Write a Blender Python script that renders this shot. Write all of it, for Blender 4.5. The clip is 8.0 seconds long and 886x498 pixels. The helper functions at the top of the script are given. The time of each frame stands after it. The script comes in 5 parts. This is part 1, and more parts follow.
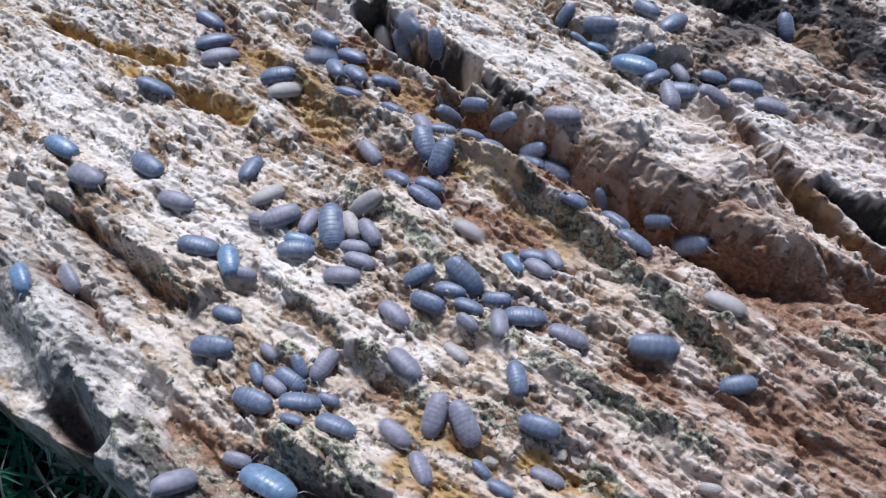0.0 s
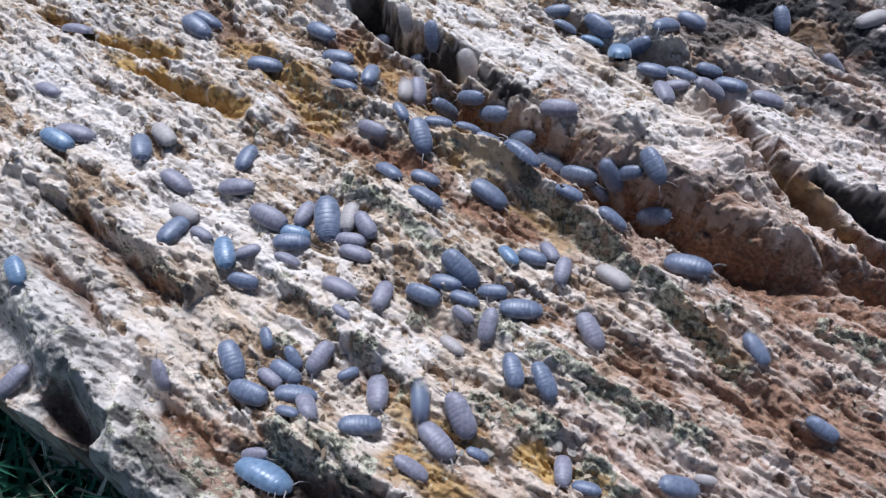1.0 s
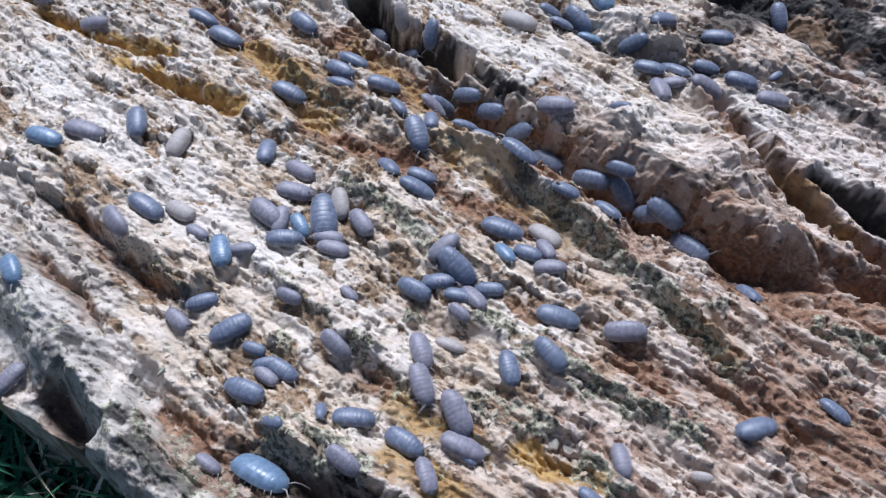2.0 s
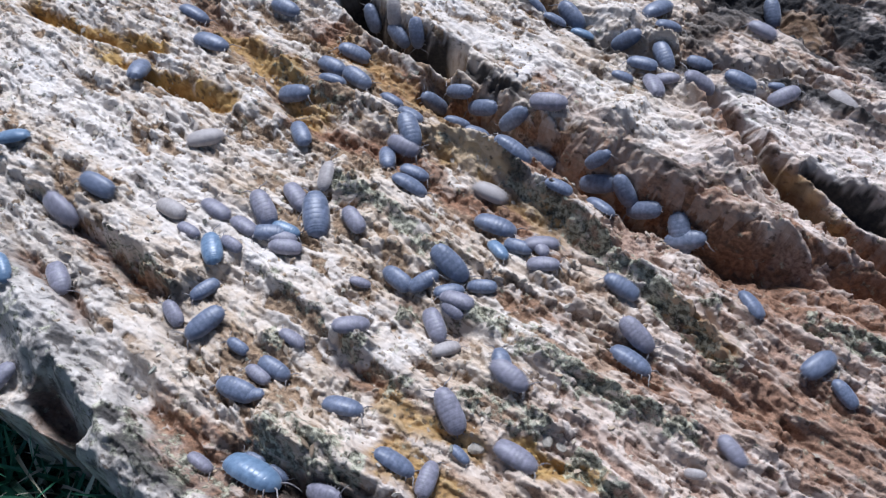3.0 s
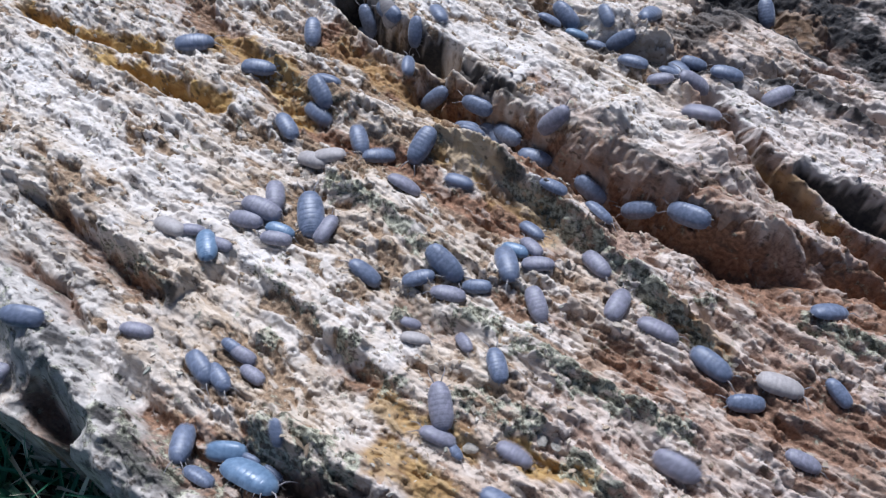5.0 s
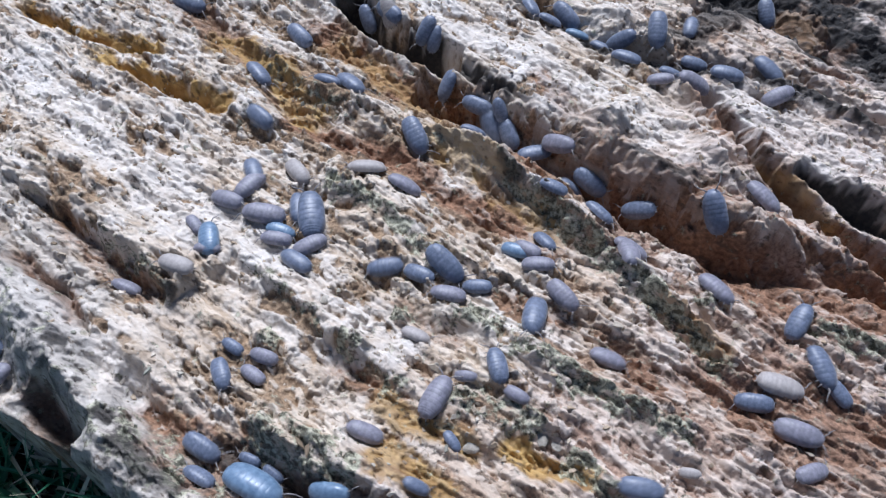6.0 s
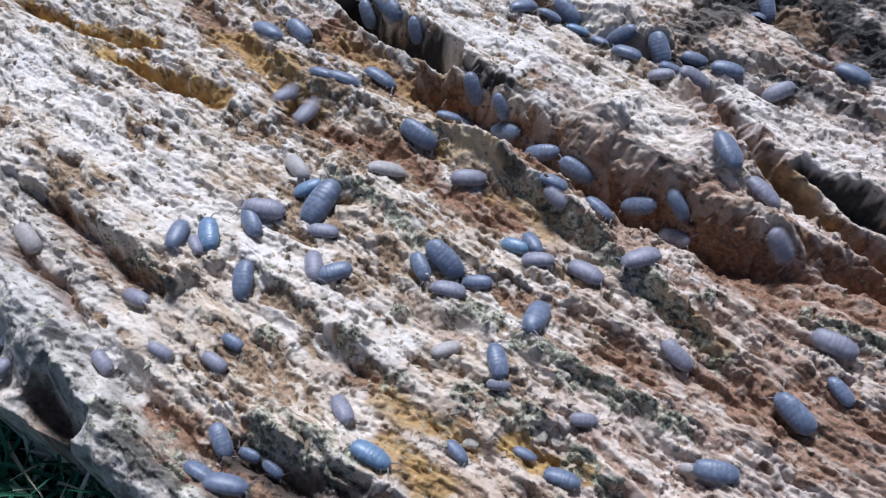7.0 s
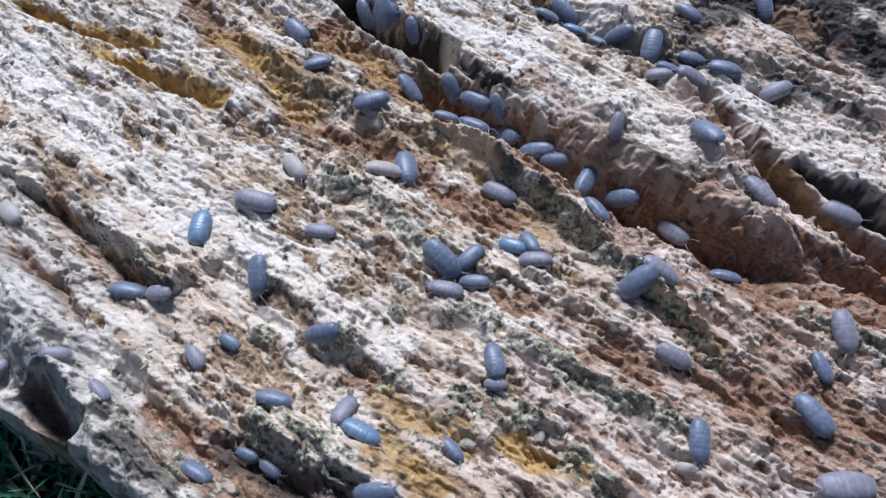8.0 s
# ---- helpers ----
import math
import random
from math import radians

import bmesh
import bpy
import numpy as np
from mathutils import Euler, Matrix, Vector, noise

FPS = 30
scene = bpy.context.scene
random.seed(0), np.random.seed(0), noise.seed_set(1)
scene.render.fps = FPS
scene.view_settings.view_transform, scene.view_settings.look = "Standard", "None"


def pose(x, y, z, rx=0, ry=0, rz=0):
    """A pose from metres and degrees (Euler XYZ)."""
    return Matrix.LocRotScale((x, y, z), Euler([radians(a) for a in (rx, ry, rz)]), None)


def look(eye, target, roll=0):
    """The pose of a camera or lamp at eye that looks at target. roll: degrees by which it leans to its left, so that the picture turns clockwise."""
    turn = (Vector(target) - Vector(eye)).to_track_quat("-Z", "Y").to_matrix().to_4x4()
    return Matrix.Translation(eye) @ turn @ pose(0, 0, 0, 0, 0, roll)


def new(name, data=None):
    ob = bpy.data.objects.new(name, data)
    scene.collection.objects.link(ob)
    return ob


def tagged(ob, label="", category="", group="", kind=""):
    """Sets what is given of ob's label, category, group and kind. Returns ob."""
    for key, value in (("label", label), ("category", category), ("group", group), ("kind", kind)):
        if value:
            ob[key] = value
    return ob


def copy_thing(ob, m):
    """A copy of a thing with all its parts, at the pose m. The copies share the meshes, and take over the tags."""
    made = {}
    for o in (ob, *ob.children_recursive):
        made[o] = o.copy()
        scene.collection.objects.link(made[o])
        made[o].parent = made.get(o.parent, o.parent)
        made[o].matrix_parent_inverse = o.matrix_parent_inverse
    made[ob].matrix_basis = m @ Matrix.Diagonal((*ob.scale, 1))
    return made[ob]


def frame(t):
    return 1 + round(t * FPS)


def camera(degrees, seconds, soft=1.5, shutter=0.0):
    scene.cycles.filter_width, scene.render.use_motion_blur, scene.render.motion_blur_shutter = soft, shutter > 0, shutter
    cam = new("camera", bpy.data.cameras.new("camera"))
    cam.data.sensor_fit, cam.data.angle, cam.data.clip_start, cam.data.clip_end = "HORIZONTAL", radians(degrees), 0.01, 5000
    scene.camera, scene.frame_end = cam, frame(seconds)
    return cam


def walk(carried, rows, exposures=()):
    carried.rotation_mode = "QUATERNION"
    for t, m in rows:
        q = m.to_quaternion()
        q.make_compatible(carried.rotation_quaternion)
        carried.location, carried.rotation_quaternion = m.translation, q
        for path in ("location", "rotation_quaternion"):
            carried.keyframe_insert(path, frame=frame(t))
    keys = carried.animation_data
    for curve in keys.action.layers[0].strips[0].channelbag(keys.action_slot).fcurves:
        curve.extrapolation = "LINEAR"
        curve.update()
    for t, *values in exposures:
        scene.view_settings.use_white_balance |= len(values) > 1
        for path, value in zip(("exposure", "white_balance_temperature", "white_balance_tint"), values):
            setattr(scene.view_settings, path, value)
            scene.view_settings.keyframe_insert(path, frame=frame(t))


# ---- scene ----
# ---- camera ----
cam = camera(60, 8.0, soft=1.3, shutter=0.9)
walk(cam, [
    (0, pose(-0.00187, -0.09002, 0.14522, 32.696, 0.549, 0.749)),
    (0.5, pose(-0.00135, -0.09060, 0.14485, 32.670, 0.568, 0.716)),
    (1, pose(-0.00151, -0.09062, 0.14472, 32.411, 0.400, 0.640)),
    (1.5, pose(-0.00130, -0.09074, 0.14474, 32.370, 0.412, 0.630)),
    (3, pose(-0.00047, -0.08995, 0.14413, 31.942, 0.145, 0.194)),
    (3.5, pose(-0.00050, -0.08991, 0.14427, 31.997, 0.042, 0.118)),
    (4, pose(-0.00035, -0.08977, 0.14422, 31.979, 0.029, 0.093)),
    (4.5, pose(-0.00000, -0.09000, 0.14400, 32.005, -0.000, 0.000)),
    (6, pose(-0.00013, -0.09023, 0.14410, 32.029, -0.019, -0.011)),
    (6.5, pose(-0.00001, -0.09018, 0.14400, 31.854, 0.055, 0.025)),
    (7, pose(-0.00013, -0.09037, 0.14387, 31.775, -0.033, 0.006)),
    (7.5, pose(0.00001, -0.09038, 0.14389, 31.739, -0.050, -0.056)),
    (8, pose(0.00026, -0.09030, 0.14391, 31.738, -0.052, -0.085)),
], exposures=[(0, -0.02, 5580, 12.3), (8, -0.05, 5500, 11.2)])

# ---- world, sun, exposure ----
world = bpy.data.worlds.new("sky")
scene.world = world
world.use_nodes = True
wn = world.node_tree
sky = wn.nodes.new("ShaderNodeTexSky")
sky.sky_type, sky.sun_disc = "NISHITA", False
SUN_ELEVATION, SUN_TURN = 50, -4      # degrees; the turn is clockwise from +y
sky.sun_elevation, sky.sun_rotation = radians(SUN_ELEVATION), radians(SUN_TURN)
sky.air_density, sky.dust_density = 1.0, 2.0
wn.nodes["Background"].inputs[1].default_value = 0.062
wn.links.new(sky.outputs[0], wn.nodes["Background"].inputs[0])

sun_data = bpy.data.lights.new("sun", "SUN")
sun_data.energy, sun_data.angle, sun_data.color = 5.0, radians(14), (1.0, 0.97, 0.95)
sun = new("sun", sun_data)
sun_from = Vector((math.sin(radians(SUN_TURN)) * math.cos(radians(SUN_ELEVATION)),
                   math.cos(radians(SUN_TURN)) * math.cos(radians(SUN_ELEVATION)),
                   math.sin(radians(SUN_ELEVATION))))
sun.matrix_world = look(sun_from * 3, (0, 0, 0))


# ---- relief of the bark, in millimetres ----
def hashed(ix, iy, seed):
    h = (ix.astype(np.int64) * 374761393 + iy.astype(np.int64) * 668265263 + seed * 974634777) & 0xFFFFFFFF
    h = ((h ^ (h >> 13)) * 1274126177) & 0xFFFFFFFF
    return ((h ^ (h >> 16)) & 0xFFFF) / 65535.0


def smooth_noise(x, y, seed):
    """Gradient noise, about -1 to 1."""
    ix, iy = np.floor(x), np.floor(y)
    fx, fy = x - ix, y - iy
    ux, uy = fx * fx * fx * (fx * (fx * 6 - 15) + 10), fy * fy * fy * (fy * (fy * 6 - 15) + 10)

    def corner(dx, dy):
        a = hashed(ix + dx, iy + dy, seed) * 2 * np.pi
        return np.cos(a) * (fx - dx) + np.sin(a) * (fy - dy)

    low = corner(0, 0) * (1 - ux) + corner(1, 0) * ux
    high = corner(0, 1) * (1 - ux) + corner(1, 1) * ux
    return (low * (1 - uy) + high * uy) * 1.5


def layered(x, y, seed, octaves=3):
    return sum(smooth_noise(x * 2 ** k, y * 2 ** k, seed + k) * 0.5 ** k for k in range(octaves))


def facets(x, y, seed, tilt):
    """Broken flat facets: each cell of a scattered pattern has its own level and its own tilt."""
    ix, iy = np.floor(x), np.floor(y)
    best, level = np.full(x.shape, 9.0), np.zeros(x.shape)
    for dx in (-1, 0, 1):
        for dy in (-1, 0, 1):
            cx, cy = ix + dx, iy + dy
            ox, oy = x - cx - hashed(cx, cy, seed), y - cy - hashed(cx, cy, seed + 7)
            d = ox * ox + oy * oy
            h = hashed(cx, cy, seed + 13) - 0.5 + tilt * ((hashed(cx, cy, seed + 19) - 0.5) * ox + (hashed(cx, cy, seed + 23) - 0.5) * oy)
            near = d < best
            best, level = np.where(near, d, best), np.where(near, h, level)
    return level


def terraces(h):
    """Steps with worn edges, as layers of bark break off."""
    low = np.floor(h)
    f = np.clip((h - low - 0.72) / 0.28, 0, 1)
    return low + f * f * (3 - 2 * f)


def off_line(x, y, line):
    """Signed distance from a bent line (positive on its left hand) and how far along it, 0 to 1."""
    best, side, along = np.full(x.shape, 1e9), np.ones(x.shape), np.zeros(x.shape)
    for k in range(len(line) - 1):
        (ax, ay), (bx, by) = line[k], line[k + 1]
        dx, dy = bx - ax, by - ay
        s = np.clip(((x - ax) * dx + (y - ay) * dy) / (dx * dx + dy * dy), 0, 1)
        d = np.hypot(x - ax - s * dx, y - ay - s * dy)
        near = d < best
        best = np.where(near, d, best)
        side = np.where(near, np.where(dx * (y - ay) - dy * (x - ax) >= 0, 1.0, -1.0), side)
        along = np.where(near, (k + s) / (len(line) - 1), along)
    return best * side, along


def around(x, y, line, reach):
    """Which points lie within reach of a line's bounds."""
    xs, ys = [p[0] for p in line], [p[1] for p in line]
    return (x > min(xs) - reach) & (x < max(xs) + reach) & (y > min(ys) - reach) & (y < max(ys) + reach)


def crest(x, y, uneven, line, height, near, far, sharp=1.3, fade=0.12):
    """A ridge (or, with a negative height, a fissure) along a line, falling off in `near` mm towards
    the low side and in `far` mm towards the high side."""
    out = np.zeros(x.shape)
    here = around(x, y, line, 4.5 * max(near, far))
    d, along = off_line(x[here], y[here], line)
    d = d + uneven[0][here]
    ends = np.clip(np.minimum(along, 1 - along) / fade, 0, 1) ** 0.6 * uneven[1][here]
    out[here] = height * ends * np.exp(-(np.abs(d) / np.where(d < 0, near, far)) ** sharp)
    return out


def pit(x, y, cx, cy, long, wide, turn, depth):
    c, s = math.cos(radians(turn)), math.sin(radians(turn))
    a, b = ((x - cx) * c + (y - cy) * s) / long, (-(x - cx) * s + (y - cy) * c) / wide
    r = np.sqrt(a * a + b * b) + 0.28 * smooth_noise(x / 3.2, y / 3.2, 61) + 0.12 * smooth_noise(x / 1.2, y / 1.2, 62)
    return -depth / (1 + np.exp(np.minimum((r - 1) * 9, 60)))


GRAIN = radians(-38)
OUTER = [(-107.7, -25.6), (-100.0, -30.5), (-93.9, -34.6), (-87.6, -37.6), (-80.8, -40.7), (-73.9, -44.7), (-67.7, -49.1), (-60.8, -54.9), (-53.1, -60.0)]
LIP = [(-7.4, 34.6), (-2.7, 32.7), (2.7, 31.1), (6.7, 29.0), (10.9, 25.9), (15.6, 20.5), (21.8, 15.6), (27.7, 9.8), (33.3, 3.0), (38.6, -4.0), (44.0, -8.5), (48.8, -15.2), (53.6, -20.7), (57.0, -26.6), (60.6, -30.8)]
RIM = [(-107.0, 3.1), (-97.7, -7.0), (-90.1, -16.4), (-83.8, -24.0), (-78.1, -30.7), (-72.7, -36.5), (-67.5, -42.4), (-61.3, -48.5), (-54.7, -53.1), (-46.6, -58.5)]


def grain_axes(x, y):
    bend = 2.5 * smooth_noise(x / 45, y / 45, 5)
    u = x * math.cos(GRAIN) + y * math.sin(GRAIN)
    v = -x * math.sin(GRAIN) + y * math.cos(GRAIN) + bend
    return u, v


def smoothstep(low, high, h):
    f = np.clip((h - low) / (high - low), 0, 1)
    return f * f * (3 - 2 * f)


BLEACHED = (
    [(-12.2, 79.4), (3.0, 70.4), (14.7, 61.9), (28.3, 47.8), (42.2, 34.8), (55.8, 26.0)],
    [(63.3, 44.9), (75.4, 35.6), (87.4, 28.5), (101.8, 15.1)],
    [(-120.5, 66.3), (-97.6, 47.9), (-79.1, 29.4), (-62.6, 14.3), (-47.6, 0.4)],
    [(-95.8, -8.5), (-83.3, -19.3), (-72.7, -29.2), (-61.7, -43.0)],
    [(-43.3, -1.7), (-31.2, -11.6), (-18.6, -20.9), (-6.8, -29.7)])
BROKEN = (
    [(16.4, 23.9), (34.8, 15.5), (48.3, 7.4), (65.1, -0.2), (83.3, -9.0), (99.7, -15.9)],
    [(-69.7, 77.3), (-52.2, 62.0), (-36.6, 40.3), (-21.8, 28.5), (-6.6, 20.8), (9.0, 9.5)],
    [(68.3, -29.3), (77.0, -35.3), (85.5, -43.3)],
    [(-33.1, 66.3), (-20.4, 53.8), (-7.1, 44.0), (2.8, 39.3)],
    [(31.1, -25.6), (42.0, -30.5), (52.6, -34.1), (67.5, -42.2), (77.2, -46.6)],
    [(62.2, -8.4), (76.8, -13.6), (92.3, -17.9), (109.1, -23.8)],
    [(-57.4, -41.3), (-47.6, -47.8), (-36.1, -55.1)])


def crust(x, y):
    """Where the pale outer crust of the bark still lies (1), and where it has flaked off the brown inner bark (0)."""
    u, v = grain_axes(x, y)
    w = 0.8 * smooth_noise(x / 7, y / 7, 21)
    held = 0.10 + 0.42 * layered(u / 22, v / 7 + 0.3 * w, 151, 3) + 0.5 * facets(u / 4.2 + 0.3 * w, v / 2.0 + 0.4 * w, 155, 0.7) + 0.25 * facets(u / 1.8, v / 1.1 + 0.3 * w, 158, 0.6)
    for line in BLEACHED:
        held = held + 0.24 * np.exp(-(off_line(x, y, line)[0] / 9) ** 2)
    for line in BROKEN:
        held = held - 0.28 * np.exp(-(off_line(x, y, line)[0] / 6) ** 2)
    held = held + 0.10 * np.abs(np.clip((-x - 10) / 60, -1, 1))
    return smoothstep(-0.05, 0.13, held)


def relief(x, y):
    """Height of the bark over the plan, all in millimetres."""
    u, v = grain_axes(x, y)
    uneven = (0.9 * smooth_noise(x / 4.5, y / 4.5, 51) + 0.55 * smooth_noise(x / 1.9, y / 1.9, 52), 1 + 0.25 * smooth_noise(x / 8, y / 8, 53))
    jag = (2.0 * uneven[0], uneven[1])
    z = 1.5 * layered(u / 40, v / 11, 11, 2)
    # plates lying over one another like shingles, their broken edges towards low v
    lap = v / 10.5 + 0.45 * layered(u / 38, v / 20, 16, 2) + 0.09 * smooth_noise(x / 3, y / 3, 17)
    f = lap - np.floor(lap)
    hashed_row = hashed(np.floor(lap), np.floor(u / 60 + 9), 18)
    z += (0.4 + 1.3 * hashed_row) * (np.clip(f / 0.16, 0, 1) * (1 - f) - 0.4)
    # thin lip with lichen, and its continuation up the slab
    z += crest(x, y, (0.45 * uneven[0], 0.5 + 0.5 * uneven[1]), LIP, 6.4, 2.3, 1.7, 1.5, 0.3)
    z += crest(x, y, uneven, [(8.2, 25.8), (19.7, 14.1), (31.6, 1.7), (41.6, -9.2), (48.8, -17.4), (54.6, -25.1), (60.0, -32.5)], -2.6, 3.0, 2.6, 1.6)
    z += crest(x, y, uneven, [(-60.3, 71.6), (-45.4, 59.9), (-34.1, 49.2), (-26.7, 45.0), (-19.5, 42.2), (-12.3, 35.7)], 3.4, 2.0, 2.2, 1.6)
    z += crest(x, y, uneven, [(-17.3, 40.3), (-12.2, 33.0), (-8.6, 25.2), (-4.5, 18.5)], 1.8, 1.8, 2.0, 1.6, 0.3)
    # deep fissure behind the lip
    z += crest(x, y, uneven, [(-44.8, 86.7), (-33.9, 71.7), (-24.0, 61.0), (-13.1, 51.4), (-2.9, 45.5), (8.5, 40.2)], -3.6, 4.0, 6.0, 1.5)
    z += crest(x, y, uneven, [(-7.4, 50.6), (1.5, 45.7), (10.1, 40.9), (21.2, 32.2), (31.6, 21.9), (41.6, 13.3), (52.5, 5.6), (65.4, -2.0), (78.4, -6.4), (90.0, -10.4), (105.5, -16.3), (122.0, -24.3)], -12.0, 3.6, 4.6, 1.7, 0.05)
    z += crest(x, y, uneven, [(55.8, -2.4), (67.0, -9.7), (80.7, -14.3), (98.3, -20.2), (119.4, -27.7)], -4.0, 3.5, 4.0, 1.6)
    z += crest(x, y, uneven, [(-6.8, 52.8), (1.5, 48.0), (10.3, 42.9), (23.0, 33.5), (33.5, 22.8), (43.6, 14.0), (54.7, 6.7)], -3.5, 2.8, 3.0, 2.0, 0.1)
    # slab beyond it: broken crust edges over a sloping face of inner bark
    z += crest(x, y, jag, [(-0.7, 50.4), (3.5, 48.0), (12.6, 44.9), (18.2, 40.3), (23.4, 30.0), (29.0, 25.5), (35.1, 20.5)], 5.6, 2.4, 15, 2.0, 0.05)
    z += crest(x, y, jag, [(-49.5, 106.4), (-34.2, 81.8), (-24.0, 67.3), (-14.6, 58.3), (-4.3, 53.4)], 1.2, 6, 14, 1.6, 0.05)
    z += crest(x, y, jag, [(35.7, 39.3), (40.9, 31.2), (44.9, 26.0), (49.6, 21.5), (54.7, 17.2), (60.2, 18.8), (62.7, 14.0), (63.4, 6.7), (67.6, 2.2), (75.0, -2.9), (79.2, -8.0), (87.7, -13.3), (98.9, -18.5), (114.5, -25.5)], 6.0, 6.0, 13, 2.0, 0.05)
    # groove in the slab, its pale left bank, and the higher plate on its other side with a cleft under its edge
    z += crest(x, y, uneven, [(61.2, 52.7), (68.3, 37.6), (71.8, 27.2), (76.0, 18.0), (81.4, 9.9), (88.7, 2.7), (99.8, -6.0), (112.1, -13.7)], -11.0, 2.4, 2.6, 2.6, 0.1)
    z += crest(x, y, uneven, [(57.3, 39.3), (61.9, 26.9), (64.3, 15.2), (67.7, 6.9), (74.8, -0.2), (80.8, -5.5), (89.7, -12.0), (101.7, -18.7)], 3.0, 2.0, 1.4, 1.5)
    z += crest(x, y, uneven, [(58.6, 49.1), (64.6, 39.7), (68.1, 28.2), (73.4, 20.1), (79.7, 16.5), (85.6, 14.5), (93.3, 10.1), (103.8, 3.7)], 4.4, 2.2, 13, 1.9, 0.05)
    z += crest(x, y, (0.6 * uneven[0], uneven[1]), [(81.8, 21.0), (86.7, 16.3), (92.2, 11.8), (97.5, 7.5), (107.2, 1.2), (115.6, -3.8)], -11.0, 2.6, 2.6, 2.4)
    # fissure and dark ridge along the top
    z += crest(x, y, uneven, [(19.7, 95.2), (29.1, 78.5), (39.9, 67.8), (51.3, 61.3), (62.7, 57.2), (77.0, 53.9), (90.7, 49.5), (100.2, 41.4), (113.7, 29.6)], -7.0, 2.6, 3.4, 1.7)
    z += crest(x, y, uneven, [(41.4, 79.3), (49.2, 68.2), (59.7, 58.8), (72.1, 55.3), (83.9, 50.1), (93.2, 42.1), (101.9, 33.8), (111.6, 26.0)], 4.5, 2.4, 7)
    z += crest(x, y, uneven, [(105.2, 69.4), (109.9, 59.8), (117.3, 50.7)], 5.0, 2.2, 5)
    z += crest(x, y, uneven, [(61.5, 96.4), (73.6, 89.0), (86.5, 80.7), (97.2, 71.6), (105.4, 61.4), (121.7, 49.9)], -13.0, 4.5, 14.0, 2.0)
    z -= pit(x, y, *(99.5, 74.1), 7.0, 8, 20, 5.0)
    # holes
    z += crest(x, y, (0.55 * uneven[0], uneven[1]), [(-28.5, 84.3), (-21.6, 73.9), (-13.6, 65.6), (-6.7, 61.0), (-0.7, 58.9), (5.2, 57.7)], -20, 2.8, 5.0, 3.4, 0.07)
    z += crest(x, y, uneven, [(2.9, 55.8), (7.2, 52.2), (10.0, 49.8)], -5, 1.6, 1.6, 2.2, 0.1)
    # ochre slots
    z += crest(x, y, uneven, [(-92.0, 60.4), (-81.0, 54.2), (-69.5, 47.9), (-60.2, 44.4), (-52.4, 41.7)], -5.0, 1.6, 4.2, 1.8)
    z += crest(x, y, uneven, [(-85.1, 59.5), (-73.9, 54.8), (-63.5, 48.9), (-56.2, 43.1), (-49.8, 37.5)], 1.8, 1.2, 4.0, 1.6)
    z += crest(x, y, uneven, [(-117.1, 79.0), (-107.9, 73.5), (-97.5, 69.1), (-86.0, 65.2), (-73.1, 60.6)], -3.4, 1.4, 2.8)
    z += crest(x, y, uneven, [(-76.7, 86.7), (-60.1, 71.8), (-47.3, 55.8), (-38.3, 40.2), (-27.8, 32.8), (-17.9, 28.9), (-8.1, 24.0), (1.3, 14.9), (12.9, 6.9), (22.8, 0.1)], -3.4, 3.0, 5.0)
    # plate with a broken lower edge
    z += crest(x, y, jag, [(-108.9, 25.2), (-94.5, 16.6), (-84.5, 10.2), (-76.9, 5.2), (-69.5, -0.0), (-62.7, -5.5), (-56.0, -13.0)], 4.4, 1.6, 12, 1.7, 0.04)
    z += crest(x, y, uneven, [(-94.4, 14.2), (-84.3, 7.9), (-77.5, 1.0), (-68.4, -6.0), (-59.9, -11.9)], -3.6, 3.6, 1.8)
    z += crest(x, y, uneven, [(-111.5, 37.6), (-99.9, 30.8), (-88.4, 22.7), (-78.8, 15.6), (-69.6, 12.1)], 2.2, 1.2, 8, 1.7)
    # smaller ribs
    z += crest(x, y, uneven, [(-29.1, 21.8), (-20.8, 16.3), (-11.4, 9.3), (-5.0, 2.8), (1.3, -4.1)], 3.4, 2.4, 3.5, 1.6)
    z += crest(x, y, uneven, [(12.7, -21.4), (20.6, -25.5), (28.0, -30.7), (35.4, -34.9), (42.5, -38.6), (50.4, -43.4)], 3.6, 2.6, 3.5, 1.6)
    z += crest(x, y, uneven, [(23.4, -46.1), (28.3, -49.5), (34.0, -53.9), (40.5, -58.9)], 3.4, 2.6, 3.5, 1.6)
    z += crest(x, y, uneven, [(-38.9, -38.8), (-30.8, -43.6), (-23.0, -47.4), (-14.4, -51.4), (-4.0, -57.1)], 4.6, 2.2, 6.0, 1.6)
    z += crest(x, y, uneven, [(-44.4, -43.1), (-37.8, -47.5), (-29.8, -51.2), (-21.0, -55.4)], -4.6, 3.0, 2.4)
    z += crest(x, y, uneven, [(-66.3, -29.4), (-58.2, -35.4), (-50.5, -41.1), (-42.0, -46.1)], -3.2, 2.6, 3.0)
    z += crest(x, y, uneven, [(-47.9, 1.0), (-36.7, -9.7), (-26.2, -19.1), (-16.4, -27.3), (-7.1, -35.7), (4.9, -43.6)], 2.0, 1.8, 4.5, 1.6)
    z += crest(x, y, uneven, [(-17.3, -4.9), (-9.7, -11.9), (-2.3, -19.3), (5.8, -23.8)], -2.6, 1.6, 2.4)
    z += crest(x, y, uneven, [(-28.1, -22.5), (-18.3, -29.4), (-10.1, -33.4), (-2.2, -38.3), (5.4, -45.1), (12.8, -50.5)], -2.4, 2.0, 3.2)
    z += crest(x, y, uneven, [(9.8, -42.9), (16.1, -47.3), (23.5, -49.0), (28.6, -51.6)], -3.6, 2.2, 3.4)
